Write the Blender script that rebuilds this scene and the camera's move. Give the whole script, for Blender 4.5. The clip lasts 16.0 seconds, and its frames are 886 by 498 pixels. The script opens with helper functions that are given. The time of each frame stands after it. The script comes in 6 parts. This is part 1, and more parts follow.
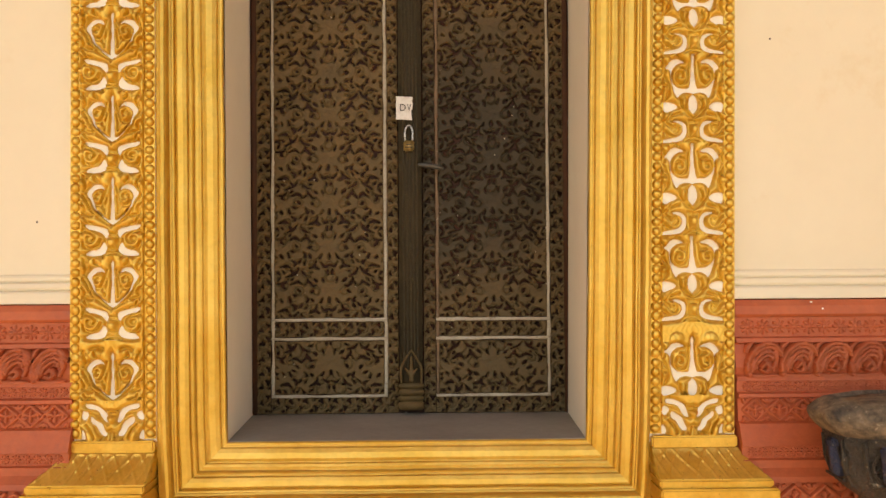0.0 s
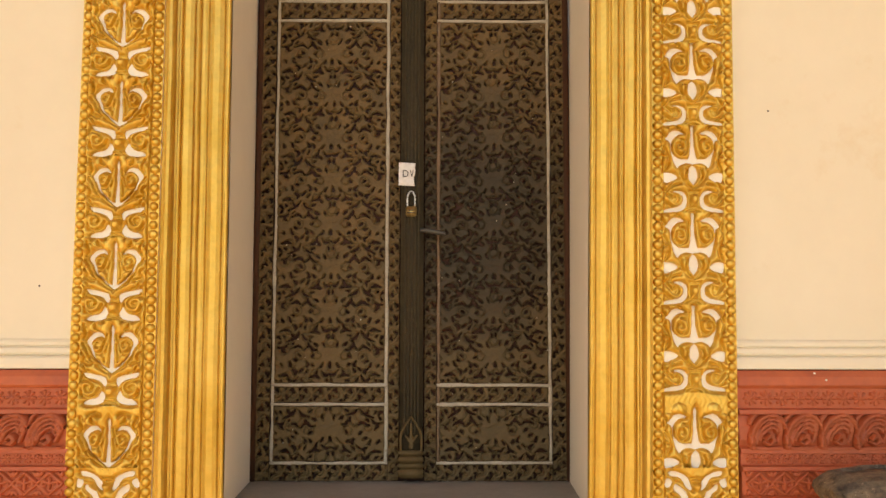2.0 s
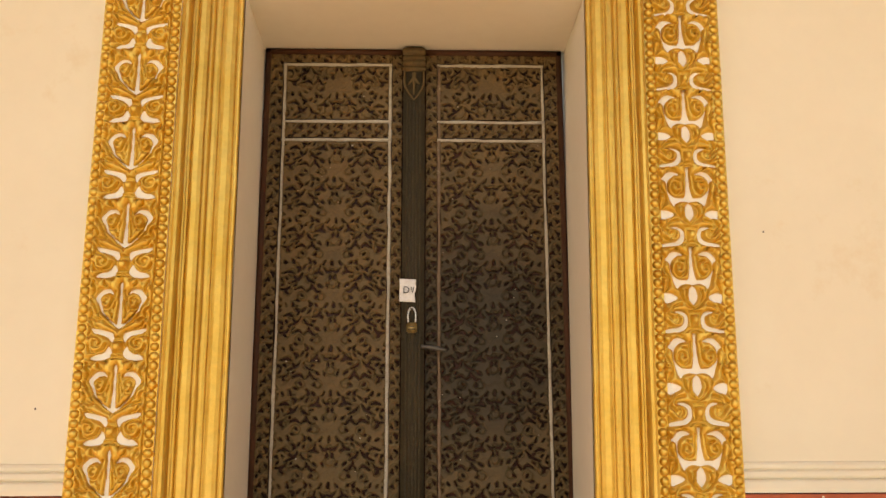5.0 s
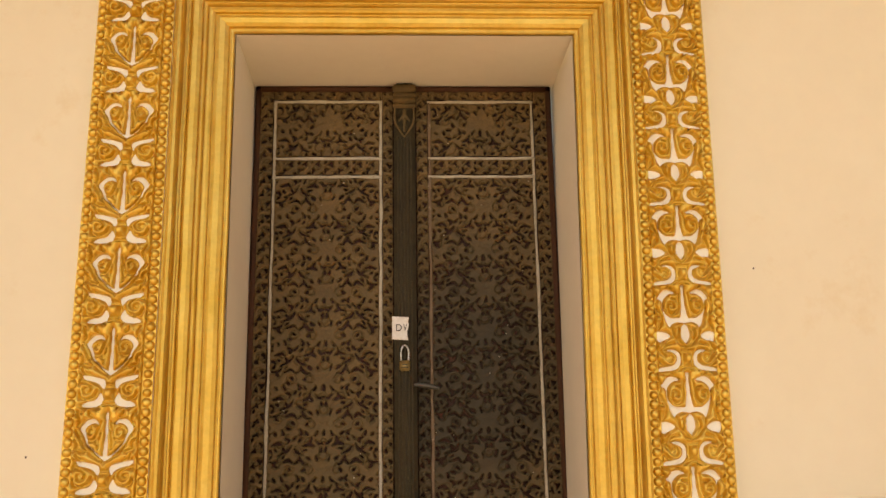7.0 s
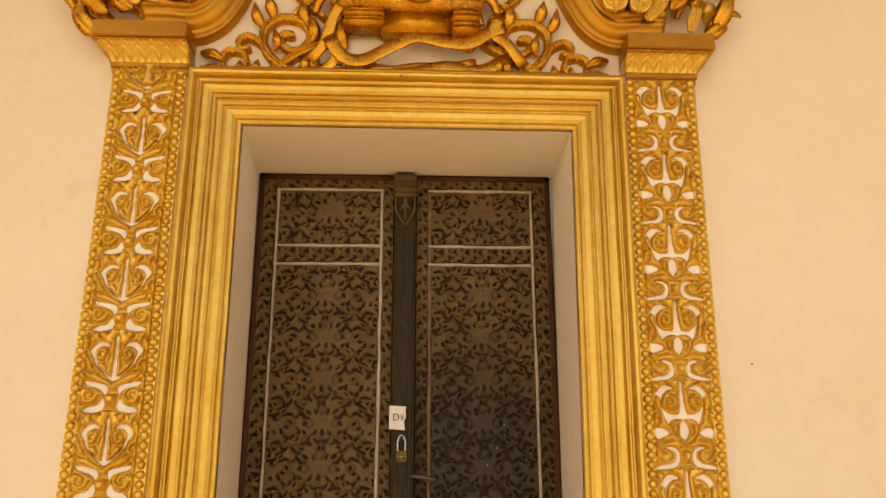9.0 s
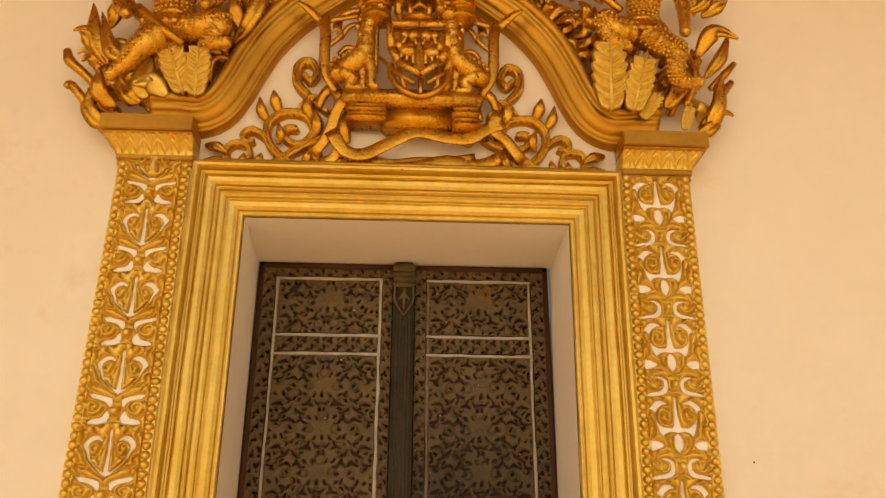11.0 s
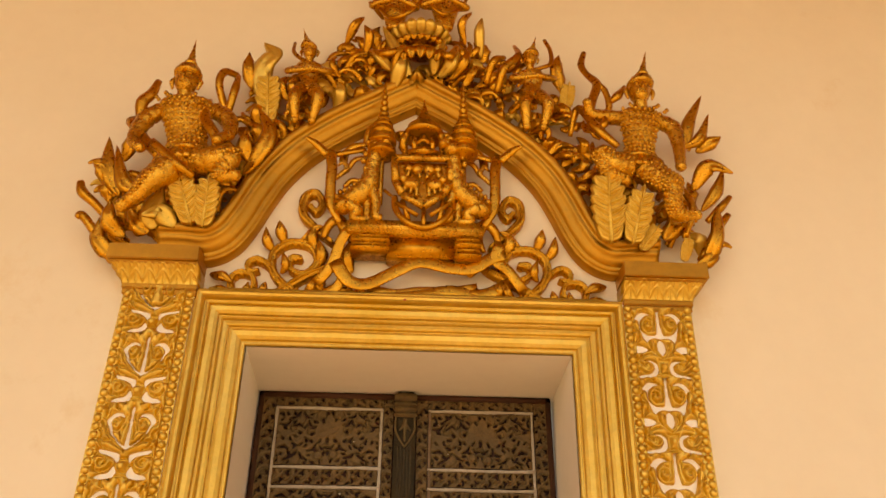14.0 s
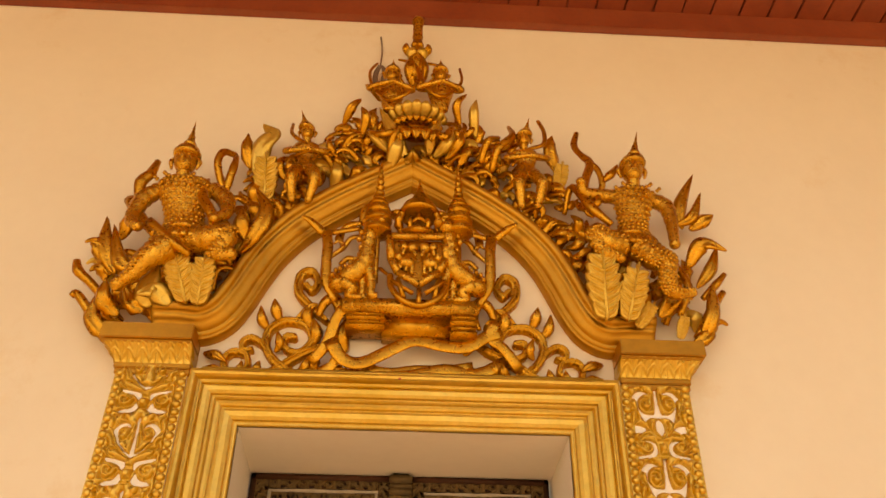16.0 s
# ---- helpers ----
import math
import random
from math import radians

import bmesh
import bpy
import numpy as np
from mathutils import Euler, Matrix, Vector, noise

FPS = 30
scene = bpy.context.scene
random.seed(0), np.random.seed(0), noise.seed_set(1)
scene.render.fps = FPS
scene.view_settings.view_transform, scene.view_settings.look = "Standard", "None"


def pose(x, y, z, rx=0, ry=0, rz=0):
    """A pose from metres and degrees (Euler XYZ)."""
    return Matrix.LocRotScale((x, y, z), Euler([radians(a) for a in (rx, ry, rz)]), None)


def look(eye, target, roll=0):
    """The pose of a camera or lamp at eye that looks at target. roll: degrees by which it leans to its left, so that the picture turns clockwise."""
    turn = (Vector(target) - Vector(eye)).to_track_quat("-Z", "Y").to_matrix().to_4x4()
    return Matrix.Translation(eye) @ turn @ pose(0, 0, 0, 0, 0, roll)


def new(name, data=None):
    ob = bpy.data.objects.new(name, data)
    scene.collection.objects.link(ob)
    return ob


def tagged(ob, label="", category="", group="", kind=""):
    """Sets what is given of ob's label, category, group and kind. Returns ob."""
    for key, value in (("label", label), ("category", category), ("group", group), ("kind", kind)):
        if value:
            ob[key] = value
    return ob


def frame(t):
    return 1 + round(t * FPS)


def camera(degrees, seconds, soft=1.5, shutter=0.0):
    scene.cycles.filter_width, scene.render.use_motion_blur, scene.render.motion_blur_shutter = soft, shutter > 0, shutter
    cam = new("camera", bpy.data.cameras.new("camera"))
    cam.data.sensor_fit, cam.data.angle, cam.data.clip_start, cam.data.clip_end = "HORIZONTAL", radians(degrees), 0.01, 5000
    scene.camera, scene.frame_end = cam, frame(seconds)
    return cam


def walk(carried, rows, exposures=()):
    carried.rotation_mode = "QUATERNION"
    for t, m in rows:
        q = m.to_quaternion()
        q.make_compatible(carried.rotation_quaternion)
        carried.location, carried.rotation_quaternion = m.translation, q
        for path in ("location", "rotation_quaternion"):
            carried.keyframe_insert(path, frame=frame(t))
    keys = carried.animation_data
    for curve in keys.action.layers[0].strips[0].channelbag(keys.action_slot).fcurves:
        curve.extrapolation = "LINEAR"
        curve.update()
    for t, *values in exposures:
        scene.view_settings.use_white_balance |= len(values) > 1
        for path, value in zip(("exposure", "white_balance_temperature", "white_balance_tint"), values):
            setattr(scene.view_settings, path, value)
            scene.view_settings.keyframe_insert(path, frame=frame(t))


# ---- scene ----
cam = camera(57.8, 16.0)
PATH = [
    (0, (0.067, -2.878, 1.346), (0.094, -0.879, 1.377), -0.4),
    (0.5, (0.08, -2.877, 1.359), (0.104, -0.878, 1.419), -0.1),
    (1, (0.082, -2.878, 1.367), (0.099, -0.88, 1.459), -0.0),
    (1.5, (0.072, -2.879, 1.376), (0.093, -0.883, 1.499), 0.1),
    (2, (0.075, -2.883, 1.388), (0.093, -0.89, 1.552), 0.1),
    (2.5, (0.052, -2.892, 1.408), (0.082, -0.903, 1.617), 0.1),
    (3, (0.047, -2.898, 1.418), (0.078, -0.915, 1.682), 0.1),
    (3.5, (0.048, -2.903, 1.434), (0.079, -0.928, 1.745), 0.3),
    (4, (0.044, -2.901, 1.449), (0.077, -0.932, 1.801), 0.3),
    (6.5, (-0.001, -2.919, 1.542), (0.083, -0.961, 1.942), -0.8),
    (7, (0.007, -2.925, 1.563), (0.09, -0.971, 1.981), -0.9),
    (7.5, (0.009, -2.934, 1.576), (0.089, -0.987, 2.028), -0.4),
    (8, (0.012, -2.942, 1.595), (0.092, -1.005, 2.085), -0.1),
    (8.5, (0.014, -2.952, 1.609), (0.094, -1.027, 2.147), -0.2),
    (9, (0.007, -2.958, 1.628), (0.091, -1.047, 2.213), -0.1),
    (11.5, (-0.009, -2.991, 1.689), (0.084, -1.16, 2.489), 0.3),
    (12, (-0.004, -2.995, 1.696), (0.087, -1.182, 2.534), 0.4),
    (12.5, (-0.01, -3.001, 1.699), (0.076, -1.209, 2.583), 0.6),
    (13, (-0.012, -3.006, 1.7), (0.068, -1.242, 2.637), 0.7),
    (13.5, (-0.008, -3.008, 1.709), (0.071, -1.27, 2.696), 0.6),
    (14, (-0.011, -3.011, 1.711), (0.069, -1.296, 2.736), 0.6),
    (14.5, (-0.012, -3.013, 1.708), (0.074, -1.322, 2.773), 0.5),
    (15, (-0.01, -3.019, 1.712), (0.08, -1.354, 2.817), 0.3),
    (15.5, (-0.006, -3.02, 1.715), (0.079, -1.383, 2.86), 0.4),
    (16, (-0.004, -3.018, 1.718), (0.076, -1.406, 2.9), 0.4),
]
walk(cam, [(t, look(eye, target, roll)) for t, eye, target, roll in PATH],
     ((0, 1.37, 8600, 11), (3.5, 1.33, 8450, 11), (7, 1.21, 8950, 12), (9, 1.17, 9750, 14), (12.5, 1.14, 10800, 18), (16, 1.15, 11250, 21)))
CX = -0.01                      # the window's middle line
WALL, PIL, SILL, HEAD = -0.41, -0.47, 0.80, 2.845

# ---------------------------------------------------------------- light
world = bpy.data.worlds.new("sky")
scene.world = world
world.use_nodes = True
wn = world.node_tree.nodes
sky = wn.new("ShaderNodeTexSky")
sky.sky_type = "NISHITA"
sky.sun_disc = False
sky.sun_elevation = radians(52)
sky.sun_rotation = radians(205)
world.node_tree.links.new(sky.outputs[0], wn["Background"].inputs[0])
wn["Background"].inputs[1].default_value = 0.11
sun = new("sun", bpy.data.lights.new("sun", "SUN"))
sun.data.energy, sun.data.angle, sun.data.color = 5.0, radians(0.5), (1.0, 0.92, 0.80)
sun.matrix_world = look((0, 0, 0), (-0.12, 0.87, -1.13))


# ---------------------------------------------------------------- materials
def material(name, colour, other, rough=0.6, metal=0.0, size=6.0, fine=60.0, bump=0.15, rough_vary=0.15, bump_dist=0.003, stain=None, grit=0.35, shine=0.5):
    """Two colours mixed by broad noise, fine grain in bump and gloss; stain: a third colour in sparse patches."""
    m = bpy.data.materials.new(name)
    m.use_nodes = True
    nt = m.node_tree
    n, l = nt.nodes, nt.links
    bsdf = n["Principled BSDF"]
    coord, info = n.new("ShaderNodeTexCoord"), n.new("ShaderNodeObjectInfo")
    shift = n.new("ShaderNodeVectorMath")
    shift.operation = "MULTIPLY_ADD"
    l.new(info.outputs["Random"], shift.inputs[0])
    shift.inputs[1].default_value = (17.0, 31.0, 23.0)
    l.new(coord.outputs["Object"], shift.inputs[2])

    def noisy(scale, detail=5.0, r=0.6):
        t = n.new("ShaderNodeTexNoise")
        t.inputs["Scale"].default_value, t.inputs["Detail"].default_value, t.inputs["Roughness"].default_value = scale, detail, r
        l.new(shift.outputs[0], t.inputs["Vector"])
        return t
    broad, grain = noisy(size), noisy(fine, 4.0)
    ramp = n.new("ShaderNodeValToRGB")
    ramp.color_ramp.elements[0].position, ramp.color_ramp.elements[1].position = 0.32, 0.68
    ramp.color_ramp.elements[0].color, ramp.color_ramp.elements[1].color = (*colour, 1), (*other, 1)
    l.new(broad.outputs["Fac"], ramp.inputs[0])
    out = ramp.outputs[0]
    mix = n.new("ShaderNodeMix")
    mix.data_type, mix.blend_type = "RGBA", "MULTIPLY"
    mix.inputs["Factor"].default_value = grit
    gr = n.new("ShaderNodeValToRGB")
    gr.color_ramp.elements[0].position, gr.color_ramp.elements[1].position = 0.25, 0.6
    gr.color_ramp.elements[0].color = (0.55, 0.5, 0.45, 1)
    l.new(grain.outputs["Fac"], gr.inputs[0])
    l.new(out, mix.inputs["A"])
    l.new(gr.outputs[0], mix.inputs["B"])
    out = mix.outputs["Result"]
    if stain:
        patch = noisy(size * 2.7, 6.0, 0.7)
        pr = n.new("ShaderNodeValToRGB")
        pr.color_ramp.elements[0].position, pr.color_ramp.elements[1].position = 0.6, 0.72
        l.new(patch.outputs["Fac"], pr.inputs[0])
        mx = n.new("ShaderNodeMix")
        mx.data_type = "RGBA"
        l.new(pr.outputs[0], mx.inputs["Factor"])
        l.new(out, mx.inputs["A"])
        mx.inputs["B"].default_value = (*stain, 1)
        out = mx.outputs["Result"]
    l.new(out, bsdf.inputs["Base Color"])
    rr = n.new("ShaderNodeMapRange")
    rr.inputs["To Min"].default_value, rr.inputs["To Max"].default_value = max(0.05, rough - rough_vary), min(1, rough + rough_vary)
    l.new(grain.outputs["Fac"], rr.inputs["Value"])
    l.new(rr.outputs["Result"], bsdf.inputs["Roughness"])
    bsdf.inputs["Metallic"].default_value = metal
    bsdf.inputs["Specular IOR Level"].default_value = shine
    if bump:
        both = n.new("ShaderNodeMath")
        both.operation = "ADD"
        l.new(broad.outputs["Fac"], both.inputs[0])
        l.new(grain.outputs["Fac"], both.inputs[1])
        b = n.new("ShaderNodeBump")
        b.inputs["Strength"].default_value, b.inputs["Distance"].default_value = bump, bump_dist
        l.new(both.outputs[0], b.inputs["Height"])
        l.new(b.outputs[0], bsdf.inputs["Normal"])
    return m


PLASTER = material("cream_plaster", (0.81, 0.712, 0.53), (0.87, 0.79, 0.615), 0.85, size=0.7, fine=14, bump=0.12, bump_dist=0.004, grit=0.05, stain=(0.78, 0.655, 0.45))
REVEAL = material("reveal_plaster", (0.84, 0.78, 0.66), (0.87, 0.81, 0.69), 0.8, size=1.5, fine=20, bump=0.2, grit=0.06)
WHITE = material("white_paint", (0.93, 0.87, 0.75), (0.94, 0.89, 0.78), 0.6, size=7, fine=70, bump=0.15, grit=0.08)
GOLD = material("gold_paint", (0.66, 0.38, 0.055), (0.80, 0.53, 0.115), 0.33, 0.6, size=8, fine=60, bump=0.4, bump_dist=0.004)
GOLD_LIGHT = material("bright_gold_paint", (0.68, 0.41, 0.065), (0.80, 0.54, 0.13), 0.38, 0.55, size=4, fine=38, bump=0.5, bump_dist=0.005)
BRONZE = material("bronze_gold", (0.50, 0.200, 0.017), (0.70, 0.335, 0.041), 0.30, 0.85, size=14, fine=70, bump=0.4, bump_dist=0.005)
FIG = material("gilt_statue", (0.58, 0.255, 0.028), (0.78, 0.43, 0.066), 0.29, 0.82, size=14, fine=75, bump=0.7, bump_dist=0.006)
ARCHGOLD = material("deep_gold_paint", (0.46, 0.198, 0.019), (0.60, 0.285, 0.035), 0.38, 0.7, size=3, fine=30, bump=0.3)
RED = material("red_oxide_paint", (0.45, 0.095, 0.036), (0.54, 0.130, 0.050), 0.55, size=5, fine=50, bump=0.4, stain=(0.34, 0.09, 0.05))
REDWOOD = material("red_ceiling_paint", (0.26, 0.05, 0.02), (0.34, 0.075, 0.03), 0.5, size=4, fine=40, bump=0.2)
SILLMAT = material("grey_sill_stone", (0.26, 0.235, 0.20), (0.32, 0.29, 0.25), 0.7, size=5, fine=45, bump=0.25)
CARVED = material("worn_carved_wood", (0.160, 0.093, 0.031), (0.100, 0.064, 0.025), 0.65, size=9, fine=90, bump=0.8, stain=(0.128, 0.086, 0.034), shine=0.35, grit=0.7)
GROUND = material("red_lacquer_ground", (0.050, 0.013, 0.005), (0.026, 0.008, 0.004), 0.8, size=8, fine=60, bump=0.3)
POST = material("dark_post_wood", (0.062, 0.044, 0.020), (0.036, 0.028, 0.014), 0.65, size=9, fine=80, bump=1.0, bump_dist=0.006, shine=0.3, stain=(0.085, 0.065, 0.034), grit=0.6)
EDGEWOOD = material("red_brown_edge_wood", (0.080, 0.028, 0.010), (0.055, 0.020, 0.009), 0.7, size=9, fine=70, bump=0.5, shine=0.3)
LINE_FADED = material("rubbed_line_paint", (0.20, 0.13, 0.075), (0.13, 0.075, 0.04), 0.7, size=18, fine=110, bump=0.3, stain=(0.34, 0.27, 0.19))
LINE = material("worn_pale_line_paint", (0.48, 0.42, 0.33), (0.36, 0.31, 0.24), 0.7, size=25, fine=120, bump=0.3, stain=(0.24, 0.17, 0.10))

def weather(m, spot, radius, soot, dust, z_low, z_high):
    """Old grime on the shutters: grey dust on the lower part, and a sooty patch worn by use round the handle."""
    nt = m.node_tree
    n, l = nt.nodes, nt.links
    bsdf = n["Principled BSDF"]
    src = bsdf.inputs["Base Color"].links[0].from_socket
    coord, noise_t = n.new("ShaderNodeTexCoord"), n.new("ShaderNodeTexNoise")
    noise_t.inputs["Scale"].default_value = 5.0
    noise_t.inputs["Detail"].default_value = 6.0
    l.new(coord.outputs["Object"], noise_t.inputs["Vector"])
    sep = n.new("ShaderNodeSeparateXYZ")
    l.new(coord.outputs["Object"], sep.inputs[0])
    low = n.new("ShaderNodeMapRange")
    low.inputs["From Min"].default_value, low.inputs["From Max"].default_value, low.inputs["To Min"].default_value, low.inputs["To Max"].default_value = z_high, z_low, 0.0, 1.0
    l.new(sep.outputs["Z"], low.inputs["Value"])
    amount = n.new("ShaderNodeMath")
    amount.operation = "MULTIPLY"
    l.new(low.outputs["Result"], amount.inputs[0])
    l.new(noise_t.outputs["Fac"], amount.inputs[1])
    mx = n.new("ShaderNodeMix")
    mx.data_type = "RGBA"
    l.new(amount.outputs[0], mx.inputs["Factor"])
    l.new(src, mx.inputs["A"])
    mx.inputs["B"].default_value = (*dust, 1)
    out = mx.outputs["Result"]
    if spot:
        dist = n.new("ShaderNodeVectorMath")
        dist.operation = "DISTANCE"
        l.new(coord.outputs["Object"], dist.inputs[0])
        dist.inputs[1].default_value = spot
        add = n.new("ShaderNodeMath")
        add.operation = "MULTIPLY_ADD"
        l.new(noise_t.outputs["Fac"], add.inputs[0])
        add.inputs[1].default_value = 0.35
        l.new(dist.outputs["Value"], add.inputs[2])
        rng = n.new("ShaderNodeMapRange")
        rng.interpolation_type = "SMOOTHSTEP"
        rng.inputs["From Min"].default_value, rng.inputs["From Max"].default_value, rng.inputs["To Min"].default_value, rng.inputs["To Max"].default_value = radius * .6, radius * 1.5, 0.8, 0.0
        l.new(add.outputs[0], rng.inputs["Value"])
        m2 = n.new("ShaderNodeMix")
        m2.data_type = "RGBA"
        l.new(rng.outputs["Result"], m2.inputs["Factor"])
        l.new(out, m2.inputs["A"])
        m2.inputs["B"].default_value = (*soot, 1)
        out = m2.outputs["Result"]
    l.new(out, bsdf.inputs["Base Color"])
    return m


CARVED_SOOT = CARVED.copy()
CARVED_SOOT.name = "sooty_carved_wood"
weather(CARVED, None, 0, None, (0.100, 0.068, 0.026), 0.9, 2.7)
weather(CARVED_SOOT, (0.18, 0.0, 1.72), 0.56, (0.022, 0.0165, 0.008), (0.082, 0.058, 0.024), 0.9, 2.7)
PAPER = material("paper", (0.80, 0.77, 0.74), (0.74, 0.71, 0.68), 0.8, size=20, fine=90, bump=0.2)
INK = material("ink", (0.02, 0.02, 0.02), (0.03, 0.03, 0.03), 0.6, bump=0)
BRASS = material("dull_brass", (0.42, 0.31, 0.13), (0.34, 0.25, 0.10), 0.4, 0.8, size=20, fine=100)
STEEL = material("steel", (0.62, 0.60, 0.58), (0.5, 0.48, 0.46), 0.3, 0.9, size=20, fine=100)
IRON = material("dark_iron", (0.10, 0.09, 0.075), (0.07, 0.065, 0.055), 0.5, 0.5, size=20, fine=90, bump=0.4)
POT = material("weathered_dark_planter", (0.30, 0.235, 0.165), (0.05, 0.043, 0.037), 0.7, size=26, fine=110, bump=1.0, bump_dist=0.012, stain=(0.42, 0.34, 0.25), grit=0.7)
# bowl and ribs: a darker mottled tone than the rim
POT_DARK = material("dark_planter_glaze", (0.075, 0.060, 0.045), (0.030, 0.026, 0.024), 0.5, size=30, fine=120, bump=1.0, bump_dist=0.014, stain=(0.36, 0.29, 0.20), grit=0.7)
POT_BLUE = material("worn_blue_glaze", (0.030, 0.055, 0.15), (0.04, 0.040, 0.060), 0.55, size=17, fine=90, bump=1.0, bump_dist=0.012, stain=(0.36, 0.30, 0.23), grit=0.7)
PAVING = material("sunlit_paving", (0.66, 0.56, 0.43), (0.70, 0.60, 0.47), 0.8, size=1.0, fine=30, bump=0.2)
WIRE = material("grey_cable", (0.20, 0.13, 0.08), (0.26, 0.18, 0.12), 0.9, bump=0)


# ---------------------------------------------------------------- modelling helpers
class Geo:
    """Vertices and faces gathered into one mesh."""

    def __init__(self):
        self.v, self.f = [], []

    def add(self, v, f):
        k = len(self.v)
        self.v += [tuple(p) for p in v]
        self.f += [tuple(i + k for i in q) for q in f]
        return self

    def mesh(self, name, mat, smooth=True):
        me = bpy.data.meshes.new(name)
        me.from_pydata(self.v, [], self.f)
        me.materials.append(mat)
        bm = bmesh.new()
        bm.from_mesh(me)
        bmesh.ops.recalc_face_normals(bm, faces=bm.faces)
        for f in bm.faces:
            f.smooth = smooth
        bm.to_mesh(me)
        bm.free()
        return me


def thing(name, label, category, at=(0, 0, 0), group="", kind=""):
    ob = new(name)
    ob.matrix_basis = pose(*at)
    ob.empty_display_size = 0.05
    return tagged(ob, label, category, group, kind)


def part(name, geo, mat, parent=None, label="", smooth=True, at=None):
    me = geo if isinstance(geo, bpy.types.Mesh) else geo.mesh(name, mat, smooth)
    ob = new(name, me)
    if parent:
        ob.parent = parent
        p = parent
        while p:
            p_off = p.matrix_basis.translation
            ob.matrix_basis.translation -= p_off
            p = p.parent
    if at:
        ob.matrix_basis.translation += Vector(at)
    if label:
        tagged(ob, label)
    return ob


def box(x0, x1, y0, y1, z0, z1, b=0.004):
    """A block with bevelled edges."""
    bm = bmesh.new()
    bmesh.ops.create_cube(bm, size=1)
    for v in bm.verts:
        v.co = ((x0 + x1) / 2 + v.co.x * (x1 - x0), (y0 + y1) / 2 + v.co.y * (y1 - y0), (z0 + z1) / 2 + v.co.z * (z1 - z0))
    if b:
        bmesh.ops.bevel(bm, geom=bm.edges[:], offset=b, segments=2, affect="EDGES", clamp_overlap=True)
    bm.verts.index_update()
    g = Geo().add([v.co[:] for v in bm.verts], [[v.index for v in f.verts] for f in bm.faces])
    bm.free()
    return g


def smooth_line(pts, steps=6):
    """A Catmull-Rom curve through the points."""
    p = np.array(pts, float)
    if len(p) < 3:
        t = np.linspace(0, 1, steps + 1)[:, None]
        return p[0] + (p[-1] - p[0]) * t
    p = np.vstack([2 * p[0] - p[1], p, 2 * p[-1] - p[-2]])
    out = []
    for i in range(1, len(p) - 2):
        for k in range(steps):
            t = k / steps
            out.append(0.5 * (2 * p[i] + (p[i + 1] - p[i - 1]) * t + (2 * p[i - 1] - 5 * p[i] + 4 * p[i + 1] - p[i + 2]) * t * t
                              + (3 * p[i] - p[i - 1] - 3 * p[i + 1] + p[i + 2]) * t ** 3))
    out.append(p[-2])
    return np.array(out)


def tube(pts, radii, sides=8, flat=1.0, steps=5, ribs=0.0, geo=None):
    """A tapered sweep through points (x, y, z); flat squashes it front to back; ribs swell it in rings."""
    line = smooth_line(pts, steps)
    rad = np.interp(np.linspace(0, 1, len(line)), np.linspace(0, 1, len(radii)), radii)
    if ribs:
        rad = rad * (1 + ribs * np.sin(np.arange(len(line)) * 2.1))
    tan = np.gradient(line, axis=0)
    tan /= np.linalg.norm(tan, axis=1)[:, None] + 1e-9
    v, f = [], []
    for c, t, r in zip(line, tan, rad):
        b = np.array((0, 1, 0)) - t * t[1]
        if np.linalg.norm(b) < 0.2:
            b = np.array((0, 0, 1.0)) - t * t[2]
        b /= np.linalg.norm(b)
        n = np.cross(t, b)
        for k in range(sides):
            a = 2 * math.pi * k / sides
            v.append(c + r * (math.cos(a) * n + flat * math.sin(a) * b))
    m = len(line)
    for i in range(m - 1):
        for k in range(sides):
            k2 = (k + 1) % sides
            f.append((i * sides + k, i * sides + k2, (i + 1) * sides + k2, (i + 1) * sides + k))
    f += [tuple(range(sides)), tuple(range((m - 1) * sides, m * sides))]
    return (geo or Geo()).add(v, f)


def lathe(profile, at=(0, 0, 0), sides=24, flat=1.0, geo=None, turn=0.0):
    """A turned body from (radius, height) pairs."""
    v, f = [], []
    for r, z in profile:
        for k in range(sides):
            a = 2 * math.pi * k / sides + turn
            v.append((at[0] + r * math.cos(a), at[1] + flat * r * math.sin(a), at[2] + z))
    for i in range(len(profile) - 1):
        for k in range(sides):
            k2 = (k + 1) % sides
            f.append((i * sides + k, i * sides + k2, (i + 1) * sides + k2, (i + 1) * sides + k))
    f += [tuple(range(sides)), tuple(range((len(profile) - 1) * sides, len(profile) * sides))]
    return (geo or Geo()).add(v, f)


def blob(c, r, seg=10, rings=7, geo=None):
    """A rounded lump with radii (x, y, z)."""
    v, f = [], []
    for i in range(rings + 1):
        th = math.pi * (0.03 + 0.94 * i / rings)
        for k in range(seg):
            a = 2 * math.pi * k / seg
            v.append((c[0] + r[0] * math.sin(th) * math.cos(a), c[1] + r[1] * math.sin(th) * math.sin(a), c[2] + r[2] * math.cos(th)))
    for i in range(rings):
        for k in range(seg):
            k2 = (k + 1) % seg
            f.append((i * seg + k, i * seg + k2, (i + 1) * seg + k2, (i + 1) * seg + k))
    f += [tuple(range(seg)), tuple(range(rings * seg, (rings + 1) * seg))]
    return (geo or Geo()).add(v, f)


